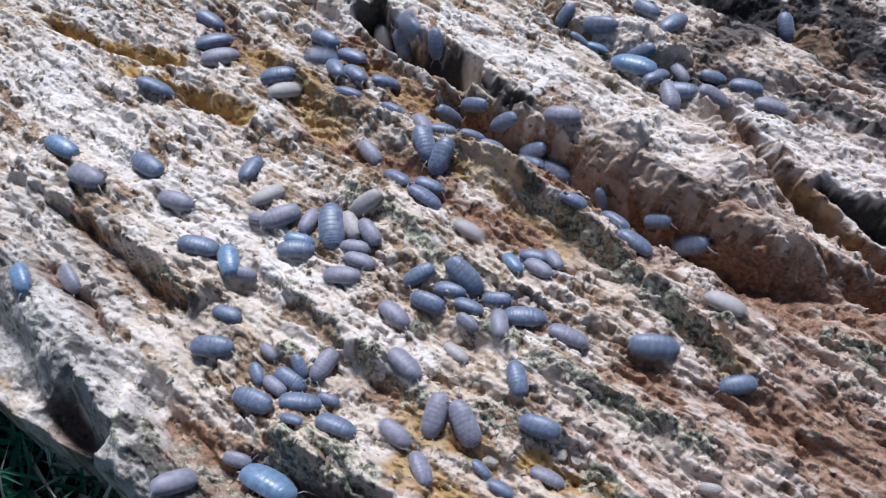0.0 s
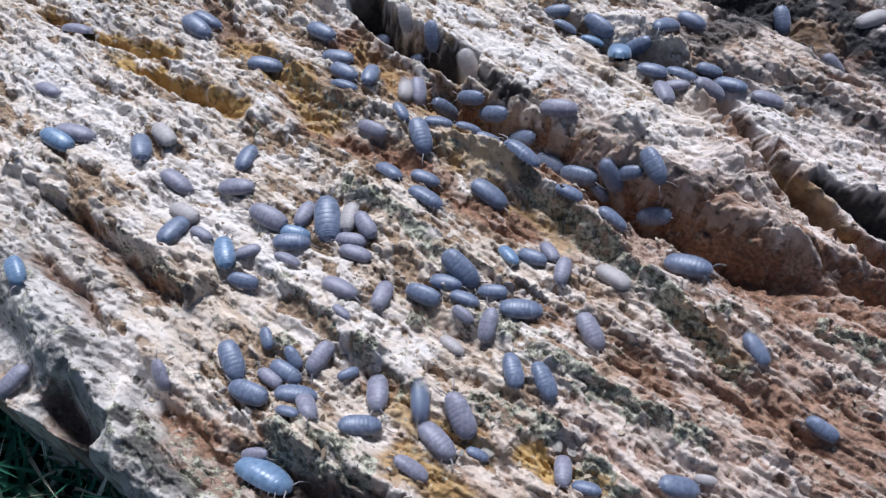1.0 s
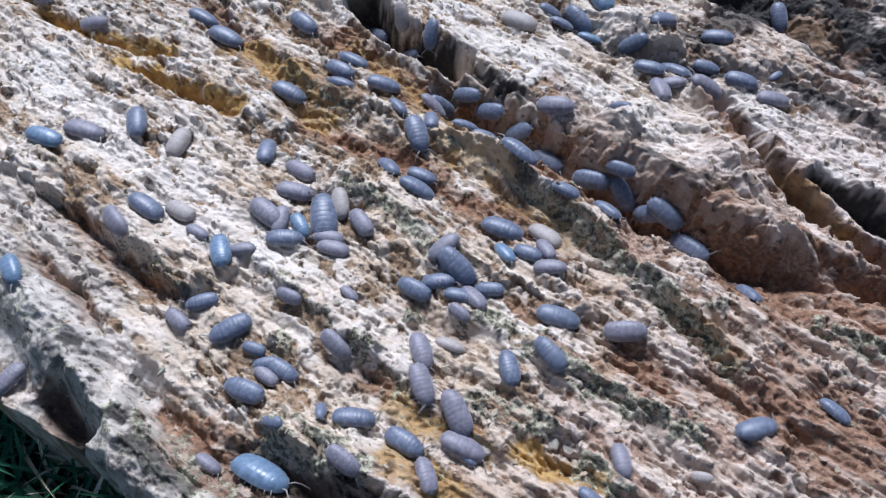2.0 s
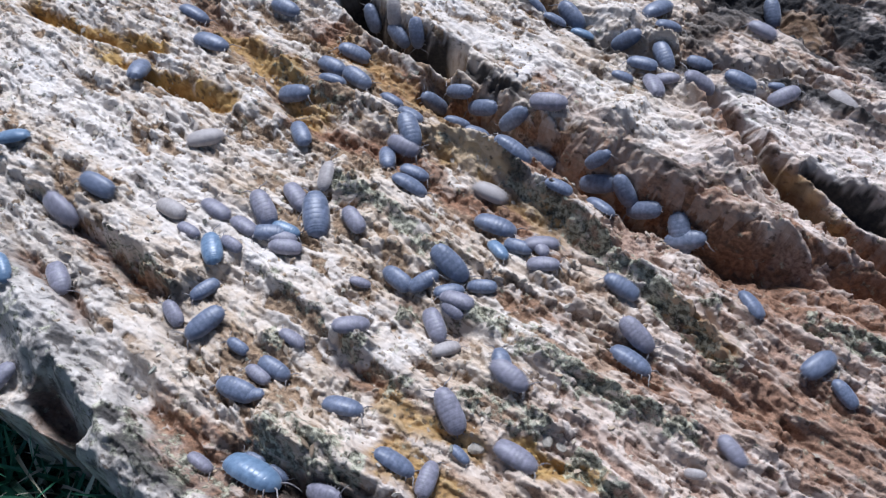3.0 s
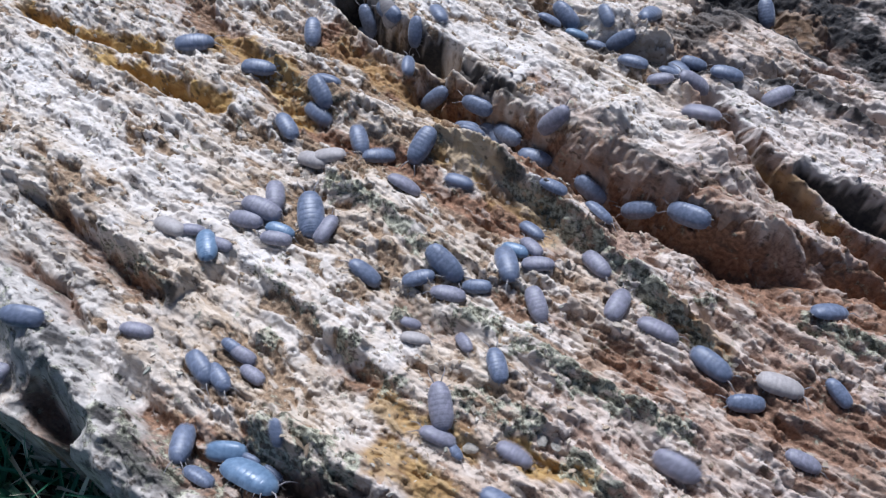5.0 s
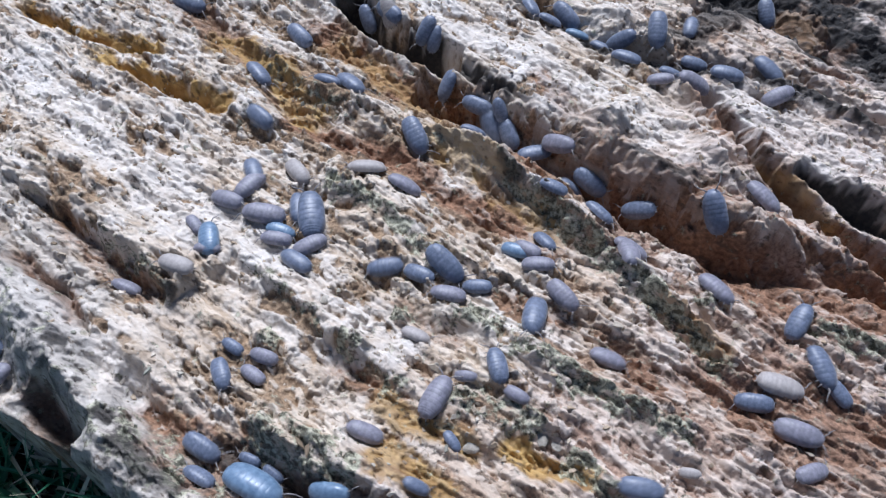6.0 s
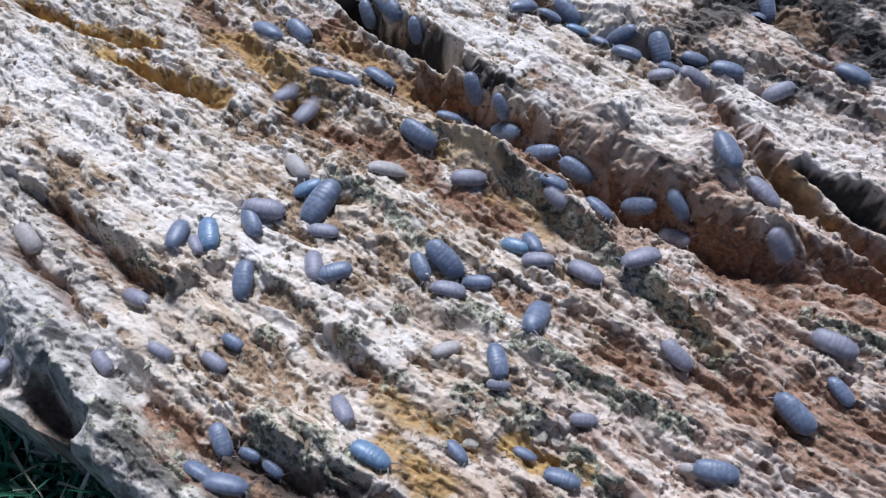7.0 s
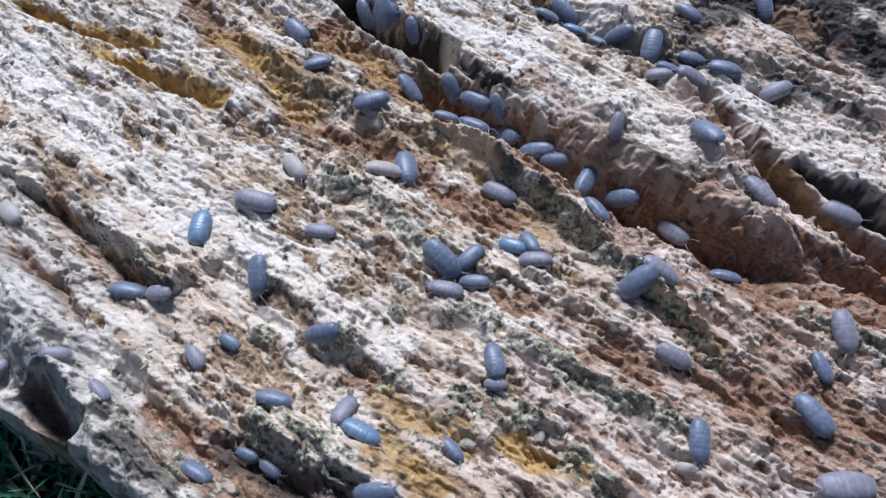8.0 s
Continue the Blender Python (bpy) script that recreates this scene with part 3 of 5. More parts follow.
    lichen = strongest(
        # lichen below the lip, laid on double to paint in that side's shade
        0.5 * band(x, y, [(-5.4, 33.9), (2.7, 30.9), (10.9, 25.7), (15.7, 20.1)], 3, 0.3, 43),
        band(x, y, [(13.2, 23.0), (15.7, 20.1), (21.9, 14.8), (27.8, 9.0), (33.4, 2.2), (38.7, -4.8), (44.0, -9.5), (48.9, -16.3), (53.7, -21.8), (57.2, -27.4), (60.9, -31.0)], 4.0, 0.3, 101), 0.9 * band(x, y, [(27.8, 7.7), (38.7, -6.2), (49.0, -17.6), (55.1, -25.2), (60.5, -31.8)], 2.6, 1.6, 45),
        0.7 * band(x, y, [(-45.4, 59.9), (-35.6, 49.8), (-26.7, 44.6), (-19.5, 41.2)], 5, 1, 102),
        band(x, y, [(-29.0, 20.9), (-20.7, 15.2), (-11.4, 7.8), (-4.9, 1.3), (1.2, -5.2)], 3.2, 2.2, 103),
        band(x, y, [(11.6, -21.2), (20.5, -26.2), (27.9, -31.6), (35.2, -35.8), (42.4, -39.5), (50.8, -44.1)], 3.6, 2, 104),
        band(x, y, [(22.3, -46.1), (28.2, -50.3), (33.9, -54.9)], 3.6, 2.5, 67),
        band(x, y, [(-38.7, -40.3), (-30.7, -44.7), (-23.0, -47.9), (-14.4, -51.8)], 4, 5, 105),
        0.6 * band(x, y, [(-42.2, -4.8), (-36.7, -9.7), (-26.2, -19.1), (-16.4, -27.3), (-7.1, -35.7), (4.9, -43.6)], 2.2, 2.6, 106),
        0.8 * band(x, y, [(-78.8, 5.2), (-69.2, -1.5), (-62.3, -7.2), (-55.8, -13.8)], 3.6, 1, 107),
        0.8 * band(x, y, [(0.0, -33.3), (7.8, -35.6), (15.3, -39.1), (21.6, -43.6)], 3.5, 3.5, 108),
        0.9 * band(x, y, [(73.2, -16.8), (80.4, -21.0), (87.4, -24.8), (93.1, -28.6)], 3.2, 2.5, 109),
        0.8 * band(x, y, [(37.2, -1.8), (44.6, -10.3), (51.7, -18.4)], 4, 2, 66),
        0.7 * band(x, y, [(0.0, -15.7), (7.1, -16.4), (14.0, -20.9), (20.8, -23.5)], 2.5, 2.5, 65),
        strongest(*[band(x, y, [(cx - 2.5, cy + 1), (cx, cy), (cx + 2.5, cy - 1.5)], 2.8, 2.8, 98 + k) for k, (cx, cy, *_) in enumerate(KNOBS)]),
        0.55 * band(x, y, RIM, 9, 6, 52), 0.8 * band(x, y, [(-69.2, -35.9), (-59.7, -44.3), (-50.0, -50.4), (-38.7, -56.3)], 5, 5, 51), 0.30 + 0 * x)
    # dark spots and rotten wood, plus painted shade inside holes, cleft, cave and fissures
    rot_and_shade = strongest(
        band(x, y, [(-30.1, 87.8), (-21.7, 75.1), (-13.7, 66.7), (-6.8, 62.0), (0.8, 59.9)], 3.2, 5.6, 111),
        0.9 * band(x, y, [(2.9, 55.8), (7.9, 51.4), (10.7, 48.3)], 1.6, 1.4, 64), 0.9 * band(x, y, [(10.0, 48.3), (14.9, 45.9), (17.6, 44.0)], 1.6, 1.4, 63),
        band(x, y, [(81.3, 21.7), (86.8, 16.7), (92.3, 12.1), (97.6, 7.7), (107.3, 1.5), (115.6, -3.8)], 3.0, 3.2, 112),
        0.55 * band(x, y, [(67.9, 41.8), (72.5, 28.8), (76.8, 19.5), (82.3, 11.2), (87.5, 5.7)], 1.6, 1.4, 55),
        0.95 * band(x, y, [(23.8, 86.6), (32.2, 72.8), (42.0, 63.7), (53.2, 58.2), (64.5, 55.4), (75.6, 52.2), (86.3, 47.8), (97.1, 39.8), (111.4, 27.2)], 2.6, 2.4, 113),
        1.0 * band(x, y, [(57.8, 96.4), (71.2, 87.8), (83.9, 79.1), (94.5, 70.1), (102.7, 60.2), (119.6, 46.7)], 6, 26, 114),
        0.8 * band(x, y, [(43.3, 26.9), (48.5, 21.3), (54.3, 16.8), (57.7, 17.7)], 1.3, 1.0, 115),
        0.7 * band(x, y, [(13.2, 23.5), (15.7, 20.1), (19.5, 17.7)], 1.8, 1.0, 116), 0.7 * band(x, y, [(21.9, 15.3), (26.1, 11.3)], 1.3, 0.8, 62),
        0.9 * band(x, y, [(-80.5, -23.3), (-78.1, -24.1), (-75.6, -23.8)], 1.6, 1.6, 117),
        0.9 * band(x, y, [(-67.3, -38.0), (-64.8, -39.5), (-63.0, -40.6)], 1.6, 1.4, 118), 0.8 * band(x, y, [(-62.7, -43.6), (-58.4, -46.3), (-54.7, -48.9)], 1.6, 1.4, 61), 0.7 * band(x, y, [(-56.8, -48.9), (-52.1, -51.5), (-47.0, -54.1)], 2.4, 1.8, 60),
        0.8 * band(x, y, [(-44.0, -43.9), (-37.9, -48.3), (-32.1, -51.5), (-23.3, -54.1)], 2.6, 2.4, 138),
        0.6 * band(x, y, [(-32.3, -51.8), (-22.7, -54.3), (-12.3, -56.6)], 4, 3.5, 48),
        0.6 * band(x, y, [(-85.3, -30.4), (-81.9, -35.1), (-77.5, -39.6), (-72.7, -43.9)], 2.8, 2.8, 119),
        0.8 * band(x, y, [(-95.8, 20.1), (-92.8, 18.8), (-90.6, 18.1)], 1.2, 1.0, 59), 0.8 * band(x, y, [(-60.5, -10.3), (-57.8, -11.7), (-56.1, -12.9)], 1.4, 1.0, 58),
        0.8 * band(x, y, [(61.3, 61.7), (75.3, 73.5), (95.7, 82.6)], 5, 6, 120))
    rot_and_shade = rot_and_shade * (1 - 0.55 * band(x, y, [(92.6, 81.8), (99.0, 76.1), (105.0, 69.5), (108.1, 64.1)], 5, 6, 97)) * (1 - 0.8 * band(x, y, [(106.1, 67.2), (109.9, 59.8), (117.3, 50.7)], 3, 4, 53))
    # pale crust, plus a lit edge painted along the lip's crest
    bleached_and_lit = strongest(0.9 * band(x, y, LIP, 0.3, 1.2, 44), *[band(x, y, line, 9, 9, 122 + k) for k, line in enumerate(BLEACHED)])
    tan = np.clip(0.62 + 0.9 * layered(x / 26, y / 26, 121, 2) - 0.006 * y, 0, 1) * np.clip((x + 110) / 60, 0.25, 1)
    pink = np.clip((x + 0.5 * (20 - y)) / 70 - 0.2 + 0.6 * layered(x / 30, y / 30, 126, 2), 0, 1)
    # grey mottled wood, reaching down the rim's low side as painted shading
    grey = strongest(band(x, y, RIM, 14, 8, 57), 0.6 * band(x, y, [(-107.5, 15.9), (-93.9, 4.9), (-82.3, -5.4), (-72.0, -17.8)], 8, 5, 56), 0.8 * band(x, y, [(-70.6, -34.8), (-61.0, -43.2), (-51.2, -49.7), (-38.7, -56.3)], 6, 6, 54))
    return {"rust": rust, "ochre": ochre, "lichen": lichen, "rot_and_shade": rot_and_shade, "tan": tan, "bleached_and_lit": bleached_and_lit, "pink": pink, "crust": crust(x, y), "grey": grey}


def steps(*pieces):
    return np.unique(np.concatenate([np.arange(a, b + s * 0.5, s) for a, b, s in pieces]).round(3))


GRID = []


def make_bark():
    xs = steps((-320, -132, 4), (-132, 132, 0.27), (132, 420, 4))
    ys = steps((-220, -66, 4), (-66, 96, 0.27), (96, 380, 4))
    x, y = np.meshgrid(xs, ys)
    z = relief(x, y)
    border = np.minimum.reduce([x - xs[0], xs[-1] - x, y - ys[0], ys[-1] - y]) + 14 * smooth_noise(x / 40, y / 40, 141)
    z = np.maximum(z - 48 * np.clip((60 - border) / 60, 0, 1) ** 1.6, -46)
    GRID.extend((xs, ys, z))
    cols, rows = len(xs), len(ys)
    k = (np.arange(rows - 1)[:, None] * cols + np.arange(cols - 1)[None, :]).ravel()
    faces = np.stack([k, k + 1, k + 1 + cols, k + cols], 1)
    mesh = bpy.data.meshes.new("bark")
    mesh.vertices.add(x.size)
    mesh.vertices.foreach_set("co", (np.stack([x, y, z], -1).reshape(-1) / 1000).astype(np.float32))
    mesh.loops.add(faces.size)
    mesh.loops.foreach_set("vertex_index", faces.reshape(-1).astype(np.int32))
    mesh.polygons.add(len(faces))
    mesh.polygons.foreach_set("loop_start", (np.arange(len(faces)) * 4).astype(np.int32))
    mesh.polygons.foreach_set("use_smooth", np.ones(len(faces), dtype=bool))
    mesh.update()
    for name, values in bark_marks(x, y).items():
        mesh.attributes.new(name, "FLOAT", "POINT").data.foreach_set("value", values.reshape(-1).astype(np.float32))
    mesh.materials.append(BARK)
    return tagged(new("bark_slab", mesh), "weathered cream and rust-brown slab of deeply fissured tree bark on grass", "tree bark")


bark = make_bark()


# ---- ground and grass ----
def make_ground():
    bm = bmesh.new()
    bmesh.ops.create_grid(bm, x_segments=24, y_segments=24, size=400)
    for v in bm.verts:
        v.co.z = -0.036 + (0.004 * noise.noise(v.co * 3) if v.co.length < 50 else 0)
    mesh = bpy.data.meshes.new("ground")
    bm.to_mesh(mesh)
    mesh.materials.append(SOIL)
    return tagged(new("ground", mesh), "dark damp soil under short grass", "ground", kind="structure")


def make_grass():
    rng = random.Random(4)
    verts, faces = [], []
    for _ in range(5200):
        x, y = rng.uniform(-0.24, -0.045), rng.uniform(-0.14, 0.02)
        length, width, a = rng.uniform(0.008, 0.03), rng.uniform(0.0005, 0.0013), rng.uniform(0, 6.283)
        lean = rng.uniform(0.3, 1.3)
        dx, dy = math.cos(a), math.sin(a)
        first = len(verts)
        for k in range(5):
            s = k / 4
            out, up = length * lean * s ** 1.5 * 0.8, length * (s - 0.35 * lean * s * s)
            w = width * (1 - s) ** 0.7
            px, py, pz = x + dx * out, y + dy * out, -0.037 + up
            verts += [(px - dy * w, py + dx * w, pz), (px, py, pz - w * 0.7), (px + dy * w, py - dx * w, pz)]
        for k in range(4):
            b = first + 3 * k
            faces += [(b, b + 1, b + 4, b + 3), (b + 1, b + 2, b + 5, b + 4)]
    mesh = bpy.data.meshes.new("grass")
    mesh.from_pydata(verts, [], faces)
    mesh.materials.append(BLADE)
    return tagged(new("grass", mesh), "short green grass with dry straw blades beside the bark", "grass", kind="stuff")


ground = make_ground()
grass = make_grass()


# ---- crumbs of bark ----
def make_crumbs():
    rng = np.random.default_rng(3)
    count = 11000
    x, y = rng.uniform(-125, 125, count), rng.uniform(-58, 90, count)
    d, _ = off_line(x, y, RIM)
    keep = (d > 5) & (layered(x / 12, y / 12, 131, 2) + rng.uniform(-0.5, 0.5, count) > 0.0)
    x, y = x[keep], y[keep]
    marks = bark_marks(x, y)
    bare = (marks["rot_and_shade"] < 0.4) & (marks["rust"] < 0.75)
    x, y = x[bare], y[bare]
    e = 0.4
    z = relief(x, y)
    sx, sy = (relief(x + e, y) - relief(x - e, y)) / (2 * e), (relief(x, y + e) - relief(x, y - e)) / (2 * e)
    flat = np.hypot(sx, sy) < 1.6
    verts, faces = [], []
    for px, py, pz, ax, ay in zip(x[flat], y[flat], z[flat], sx[flat], sy[flat]):
        size = 0.22 + 0.6 * rng.random() ** 3
        tilt = rng.normal(0, 0.35, 2)
        normal = Vector((-ax + tilt[0], -ay + tilt[1], 1)).normalized()
        turn = normal.to_track_quat("Z", "Y").to_matrix() @ Matrix.Rotation(rng.uniform(0, 6.283), 3, "Z")
        sides = int(rng.integers(4, 7))
        thick, stretch = size * rng.uniform(0.15, 0.4), rng.uniform(1.0, 2.2)
        first = len(verts)
        radii = rng.uniform(0.45, 1.2, sides)
        for level, shrink in ((-0.4, 1.0), (1.0, 0.82)):
            for k in range(sides):
                a = 6.283 * k / sides
                p = turn @ Vector((math.cos(a) * radii[k] * size * stretch * shrink, math.sin(a) * radii[k] * size * shrink, thick * level))
                verts.append(((px + p.x) / 1000, (py + p.y) / 1000, (pz + p.z) / 1000))
        faces.append(tuple(range(first + sides, first + 2 * sides)))
        for k in range(sides):
            m = (k + 1) % sides
            faces.append((first + k, first + m, first + sides + m, first + sides + k))
    mesh = bpy.data.meshes.new("bark_crumbs")
    mesh.from_pydata(verts, [], faces)
    mesh.materials.append(FLAKE)
    return tagged(new("bark_crumbs", mesh), "loose cream and brown flakes of crumbled bark", "bark flakes", kind="stuff")


crumbs = make_crumbs()


# ---- woodlice ----
def part(name, bm, material, parent, label=""):
    mesh = bpy.data.meshes.new(name)
    bm.to_mesh(mesh)
    bm.free()
    for face in mesh.polygons:
        face.use_smooth = True
    mesh.materials.append(material)
    ob = new(name, mesh)
    ob.parent = parent
    return tagged(ob, label)


LENGTH = 11.0       # millimetres, a grown animal


def half_width(s):
    """Half the body's width at s, -1 (tail) to 1 (head)."""
    return 2.72 * max(0.0, 1 - abs(s) ** 2.9) ** 0.5


def back_height(s):
    return 0.75 + 2.15 * max(0.0, 1 - abs(s) ** 2.3) ** 0.5


def arched_plate(front, back, lip=0.036):
    """An arched plate of the armour from front to back (both -1 to 1), its hind edge standing proud of the next."""
    bm = bmesh.new()
    rings = []
    for s, grow, drop in ((front, 0.0, 0.0), (front * 0.75 + back * 0.25, lip * 0.6, 0.0), (front * 0.4 + back * 0.6, lip, 0.0), (front * 0.12 + back * 0.88, lip * 0.85, 0.0), (back, 0.0, 0.0)):
        w, h = half_width(s) + grow, back_height(s) + grow + drop
        ring = []
        for k in range(11):
            a = math.pi * k / 10
            y = w * math.copysign(abs(math.cos(a)) ** 0.85, math.cos(a))
            z = 0.55 + (h - 0.55) * math.sin(a) ** 0.8
            x = s * LENGTH / 2 - 0.25 * abs(math.cos(a)) ** 2
            ring.append(bm.verts.new((x / 1000, y / 1000, z / 1000)))
        rings.append(ring)
    for a, b in zip(rings, rings[1:]):
        for k in range(10):
            bm.faces.new((a[k], a[k + 1], b[k + 1], b[k]))
    return bm


def rounded_end(front, back, lip=0.036):
    """A closed, domed cap for the head or the tail tip; `back` is the outer end."""
    bm = bmesh.new()
    rings = []
    for j in range(8):
        q = math.sin(math.pi / 2 * j / 7) * 0.998
        s = front + (back - front) * q
        w = half_width(s) + lip * (1 - q)
        h = 0.5 + (back_height(s) + lip * (1 - q) - 0.5) * math.sqrt(1 - 0.9 * q ** 4)
        rings.append([bm.verts.new((s * LENGTH / 2000, w * math.cos(math.pi * k / 10) / 1000, (0.5 + (h - 0.5) * math.sin(math.pi * k / 10) ** 0.8) / 1000)) for k in range(11)])
    for a, b in zip(rings, rings[1:]):
        for k in range(10):
            bm.faces.new((a[k], a[k + 1], b[k + 1], b[k]) if back < front else (a[k + 1], a[k], b[k], b[k + 1]))
    bm.faces.new(rings[-1] if back > front else rings[-1][::-1])
    return bm


def tapered_limb(points, radii, sides=5):
    bm = bmesh.new()
    rings = []
    for k, p in enumerate(points):
        p = Vector(p)
        ahead = (Vector(points[min(k + 1, len(points) - 1)]) - Vector(points[max(k - 1, 0)])).normalized()
        m = ahead.to_track_quat("Z", "Y").to_matrix()
        rings.append([bm.verts.new((p + m @ Vector((math.cos(6.283 * j / sides), math.sin(6.283 * j / sides), 0)) * radii[k]) / 1000) for j in range(sides)])
    for a, b in zip(rings, rings[1:]):
        for j in range(sides):
            bm.faces.new((a[j], a[(j + 1) % sides], b[(j + 1) % sides], b[j]))
    bm.faces.new(rings[0][::-1])
    bm.faces.new(rings[-1])
    return bm


def make_woodlouse(shell, label):
    """Heads along +x, feet at z = 0."""
    louse = tagged(new("woodlouse"), label, "woodlouse", "woodlice on the bark")
    louse.empty_display_size = 0.004
    part("head", rounded_end(0.76, 1.0), shell, louse)
    for k in range(7):
        front = 0.80 - k * 0.2
        part("back_plate", arched_plate(front, front - 0.215), shell, louse)
    for k in range(3):
        front = -0.6 - k * 0.088
        part("tail_plate", arched_plate(front, front - 0.1, 0.045), shell, louse)
    part("tail_tip", rounded_end(-0.84, -1.0, 0.02), shell, louse)
    for side in (1, -1):
        feeler = part("antenna", tapered_limb([(0, 0, 0), (0.9, side * 0.7, 0.5), (1.6, side * 1.5, 0.1), (2.5, side * 2.1, -0.4), (3.1, side * 2.3, -0.6)], [0.17, 0.16, 0.13, 0.09, 0.04]), LIMB, louse, "pale jointed antenna")
        feeler.location = (0.005, side * 0.0008, 0.001)
        part("tail_limb", tapered_limb([(-5.0, side * 0.55, 0.7), (-5.6, side * 0.75, 0.55), (-6.0, side * 0.85, 0.45)], [0.2, 0.16, 0.05]), LIMB, louse)
        for k in range(7):
            x = 3.6 - k * 1.05
            lean = (3 - k) * 0.28
            part("leg", tapered_limb([(x, side * 1.3, 0.75), (x + lean * 0.5, side * 2.2, 0.75), (x + lean, side * 2.95, 0.0)], [0.2, 0.16, 0.06], 4), LIMB, louse, "thin pale leg")
    return louse


SHELLS = [
    (shell_material("slate_shell", (0.07, 0.092, 0.135), (0.185, 0.212, 0.295), 0.34), "slate-blue banded woodlouse with a powdery sheen on bark"),
    (shell_material("mauve_shell", (0.13, 0.13, 0.155), (0.275, 0.262, 0.32), 0.40), "mauve-grey banded woodlouse with a dusty bloom on bark"),
    (shell_material("pale_shell", (0.27, 0.245, 0.235), (0.43, 0.39, 0.37), 0.46), "pale brownish-grey banded woodlouse on bark"),
    (shell_material("blue_shell", (0.085, 0.14, 0.22), (0.19, 0.275, 0.39), 0.28), "glossy pale-blue banded woodlouse on bark"),
]
ORIGINALS = [make_woodlouse(material, label) for material, label in SHELLS]


# ---- pale chips lying on the bark ----
def make_chip(x, y, size, seed):
    rng = random.Random(seed)
    bm = bmesh.new()
    bmesh.ops.create_icosphere(bm, subdivisions=2, radius=1)
    for v in bm.verts:
        v.co *= 1 + 0.28 * noise.noise(v.co * 1.3 + Vector((seed, 0, 0)))
        v.co = Vector((v.co.x * size * 1.3, v.co.y * size, v.co.z * size * 0.6)) / 1000
    mesh = bpy.data.meshes.new("bark_chip")
    bm.to_mesh(mesh)
    bm.free()
    mesh.materials.append(CHIP)
    chip = tagged(new("bark_chip", mesh), "small pale rounded chip of bark lying on the slab", "bark chip", "pale chips on the bark")
    z = relief(np.array([x, x - 0.5, x + 0.5]), np.array([y, y, y])).mean()
    chip.matrix_world = pose(x / 1000, y / 1000, (z + 0.25 * size) / 1000, rng.uniform(-10, 10), rng.uniform(-10, 10), rng.uniform(0, 180))
    return chip


def chip_material():
    n = Nodes("pale_chip")
    fine = n.noise(n.position(), 1200, 4)
    return n.done(base_color=n.ramp(fine, (0.3, (0.28, 0.25, 0.20)), (0.7, (0.50, 0.46, 0.40))), roughness=0.85, normal=n.bump(fine, 0.5, 0.0003))


CHIP = chip_material()
for k, (x, y, size) in enumerate(((*(19.2, -42.7), 1.2), (*(21.9, -44.1), 0.9), (*(5.4, -44.2), 1.3), (*(-24.9, -13.8), 0.9))):
    make_chip(x, y, size, k)


# ---- how the woodlice move ----
def ground_height(x, y):
    """Height of the bark, in millimetres, off the mesh's own grid."""
    gx, gy, gz = GRID
    i, j = np.clip(np.searchsorted(gx, x) - 1, 0, len(gx) - 2), np.clip(np.searchsorted(gy, y) - 1, 0, len(gy) - 2)
    f, g = np.clip((x - gx[i]) / (gx[i + 1] - gx[i]), 0, 1), np.clip((y - gy[j]) / (gy[j + 1] - gy[j]), 0, 1)
    return (gz[j, i] * (1 - f) + gz[j, i + 1] * f) * (1 - g) + (gz[j + 1, i] * (1 - f) + gz[j + 1, i + 1] * f) * g


FEET_ALONG, FEET_ACROSS = (a.ravel() for a in np.meshgrid(np.linspace(-4, 4, 9), np.linspace(-2, 2, 5)))


def footing(x, y, heading):
    """Where a woodlouse stands at x, y (mm), turned to a heading in degrees and laid along the slope under it."""
    c, s = math.cos(radians(heading)), math.sin(radians(heading))
    a, b = FEET_ALONG, FEET_ACROSS
    z = ground_height(x + a * c - b * s, y + a * s + b * c)
    rise, bank = np.clip((z * a).sum() / (a * a).sum(), -1.0, 1.0), np.clip((z * b).sum() / (b * b).sum(), -0.8, 0.8)
    rest = z.mean() + 0.8 * np.percentile(z - z.mean() - rise * a - bank * b, 90) - 0.2
    ahead = Vector((c, s, rise)).normalized()
    up = ahead.cross(Vector((-s, c, bank))).normalized()
    left = up.cross(ahead)
    m = Matrix((ahead, left, up)).transposed().to_4x4()
    m.translation = Vector((x, y, rest)) / 1000
    return m


def trail(*stops):
    """Poses along a crawl over the bark through stops (seconds, x, y, heading)."""
    rows = [(stops[0][0], footing(*stops[0][1:]))]
    for (t0, x0, y0, h0), (t1, x1, y1, h1) in zip(stops, stops[1:]):
        far = math.hypot(x1 - x0, y1 - y0)
        if far > 0.3 or abs(h1 - h0) > 3:
            steps_between = max(1, round((t1 - t0) / 0.1))
            way = math.degrees(math.atan2(y1 - y0, x1 - x0))
            off = max(abs((way - h0 + 180) % 360 - 180), abs((way - h1 + 180) % 360 - 180))
            pull = 0.9 * far if off < 75 else 0.0
            ax, ay = pull * math.cos(radians(h0)), pull * math.sin(radians(h0))
            bx, by = pull * math.cos(radians(h1)), pull * math.sin(radians(h1))
            for k in range(1, steps_between):
                s = k / steps_between
                p, q = 2 * s ** 3 - 3 * s * s + 1, 3 * s * s - 2 * s ** 3
                m, n = s ** 3 - 2 * s * s + s, s ** 3 - s * s
                if not pull:
                    p, q, m, n = 1 - s, s, 0, 0
                rows.append((t0 + (t1 - t0) * s, footing(x0 * p + x1 * q + ax * m + bx * n, y0 * p + y1 * q + ay * m + by * n, h0 + (h1 - h0) * s)))
        rows.append((t1, footing(x1, y1, h1)))
    return rows


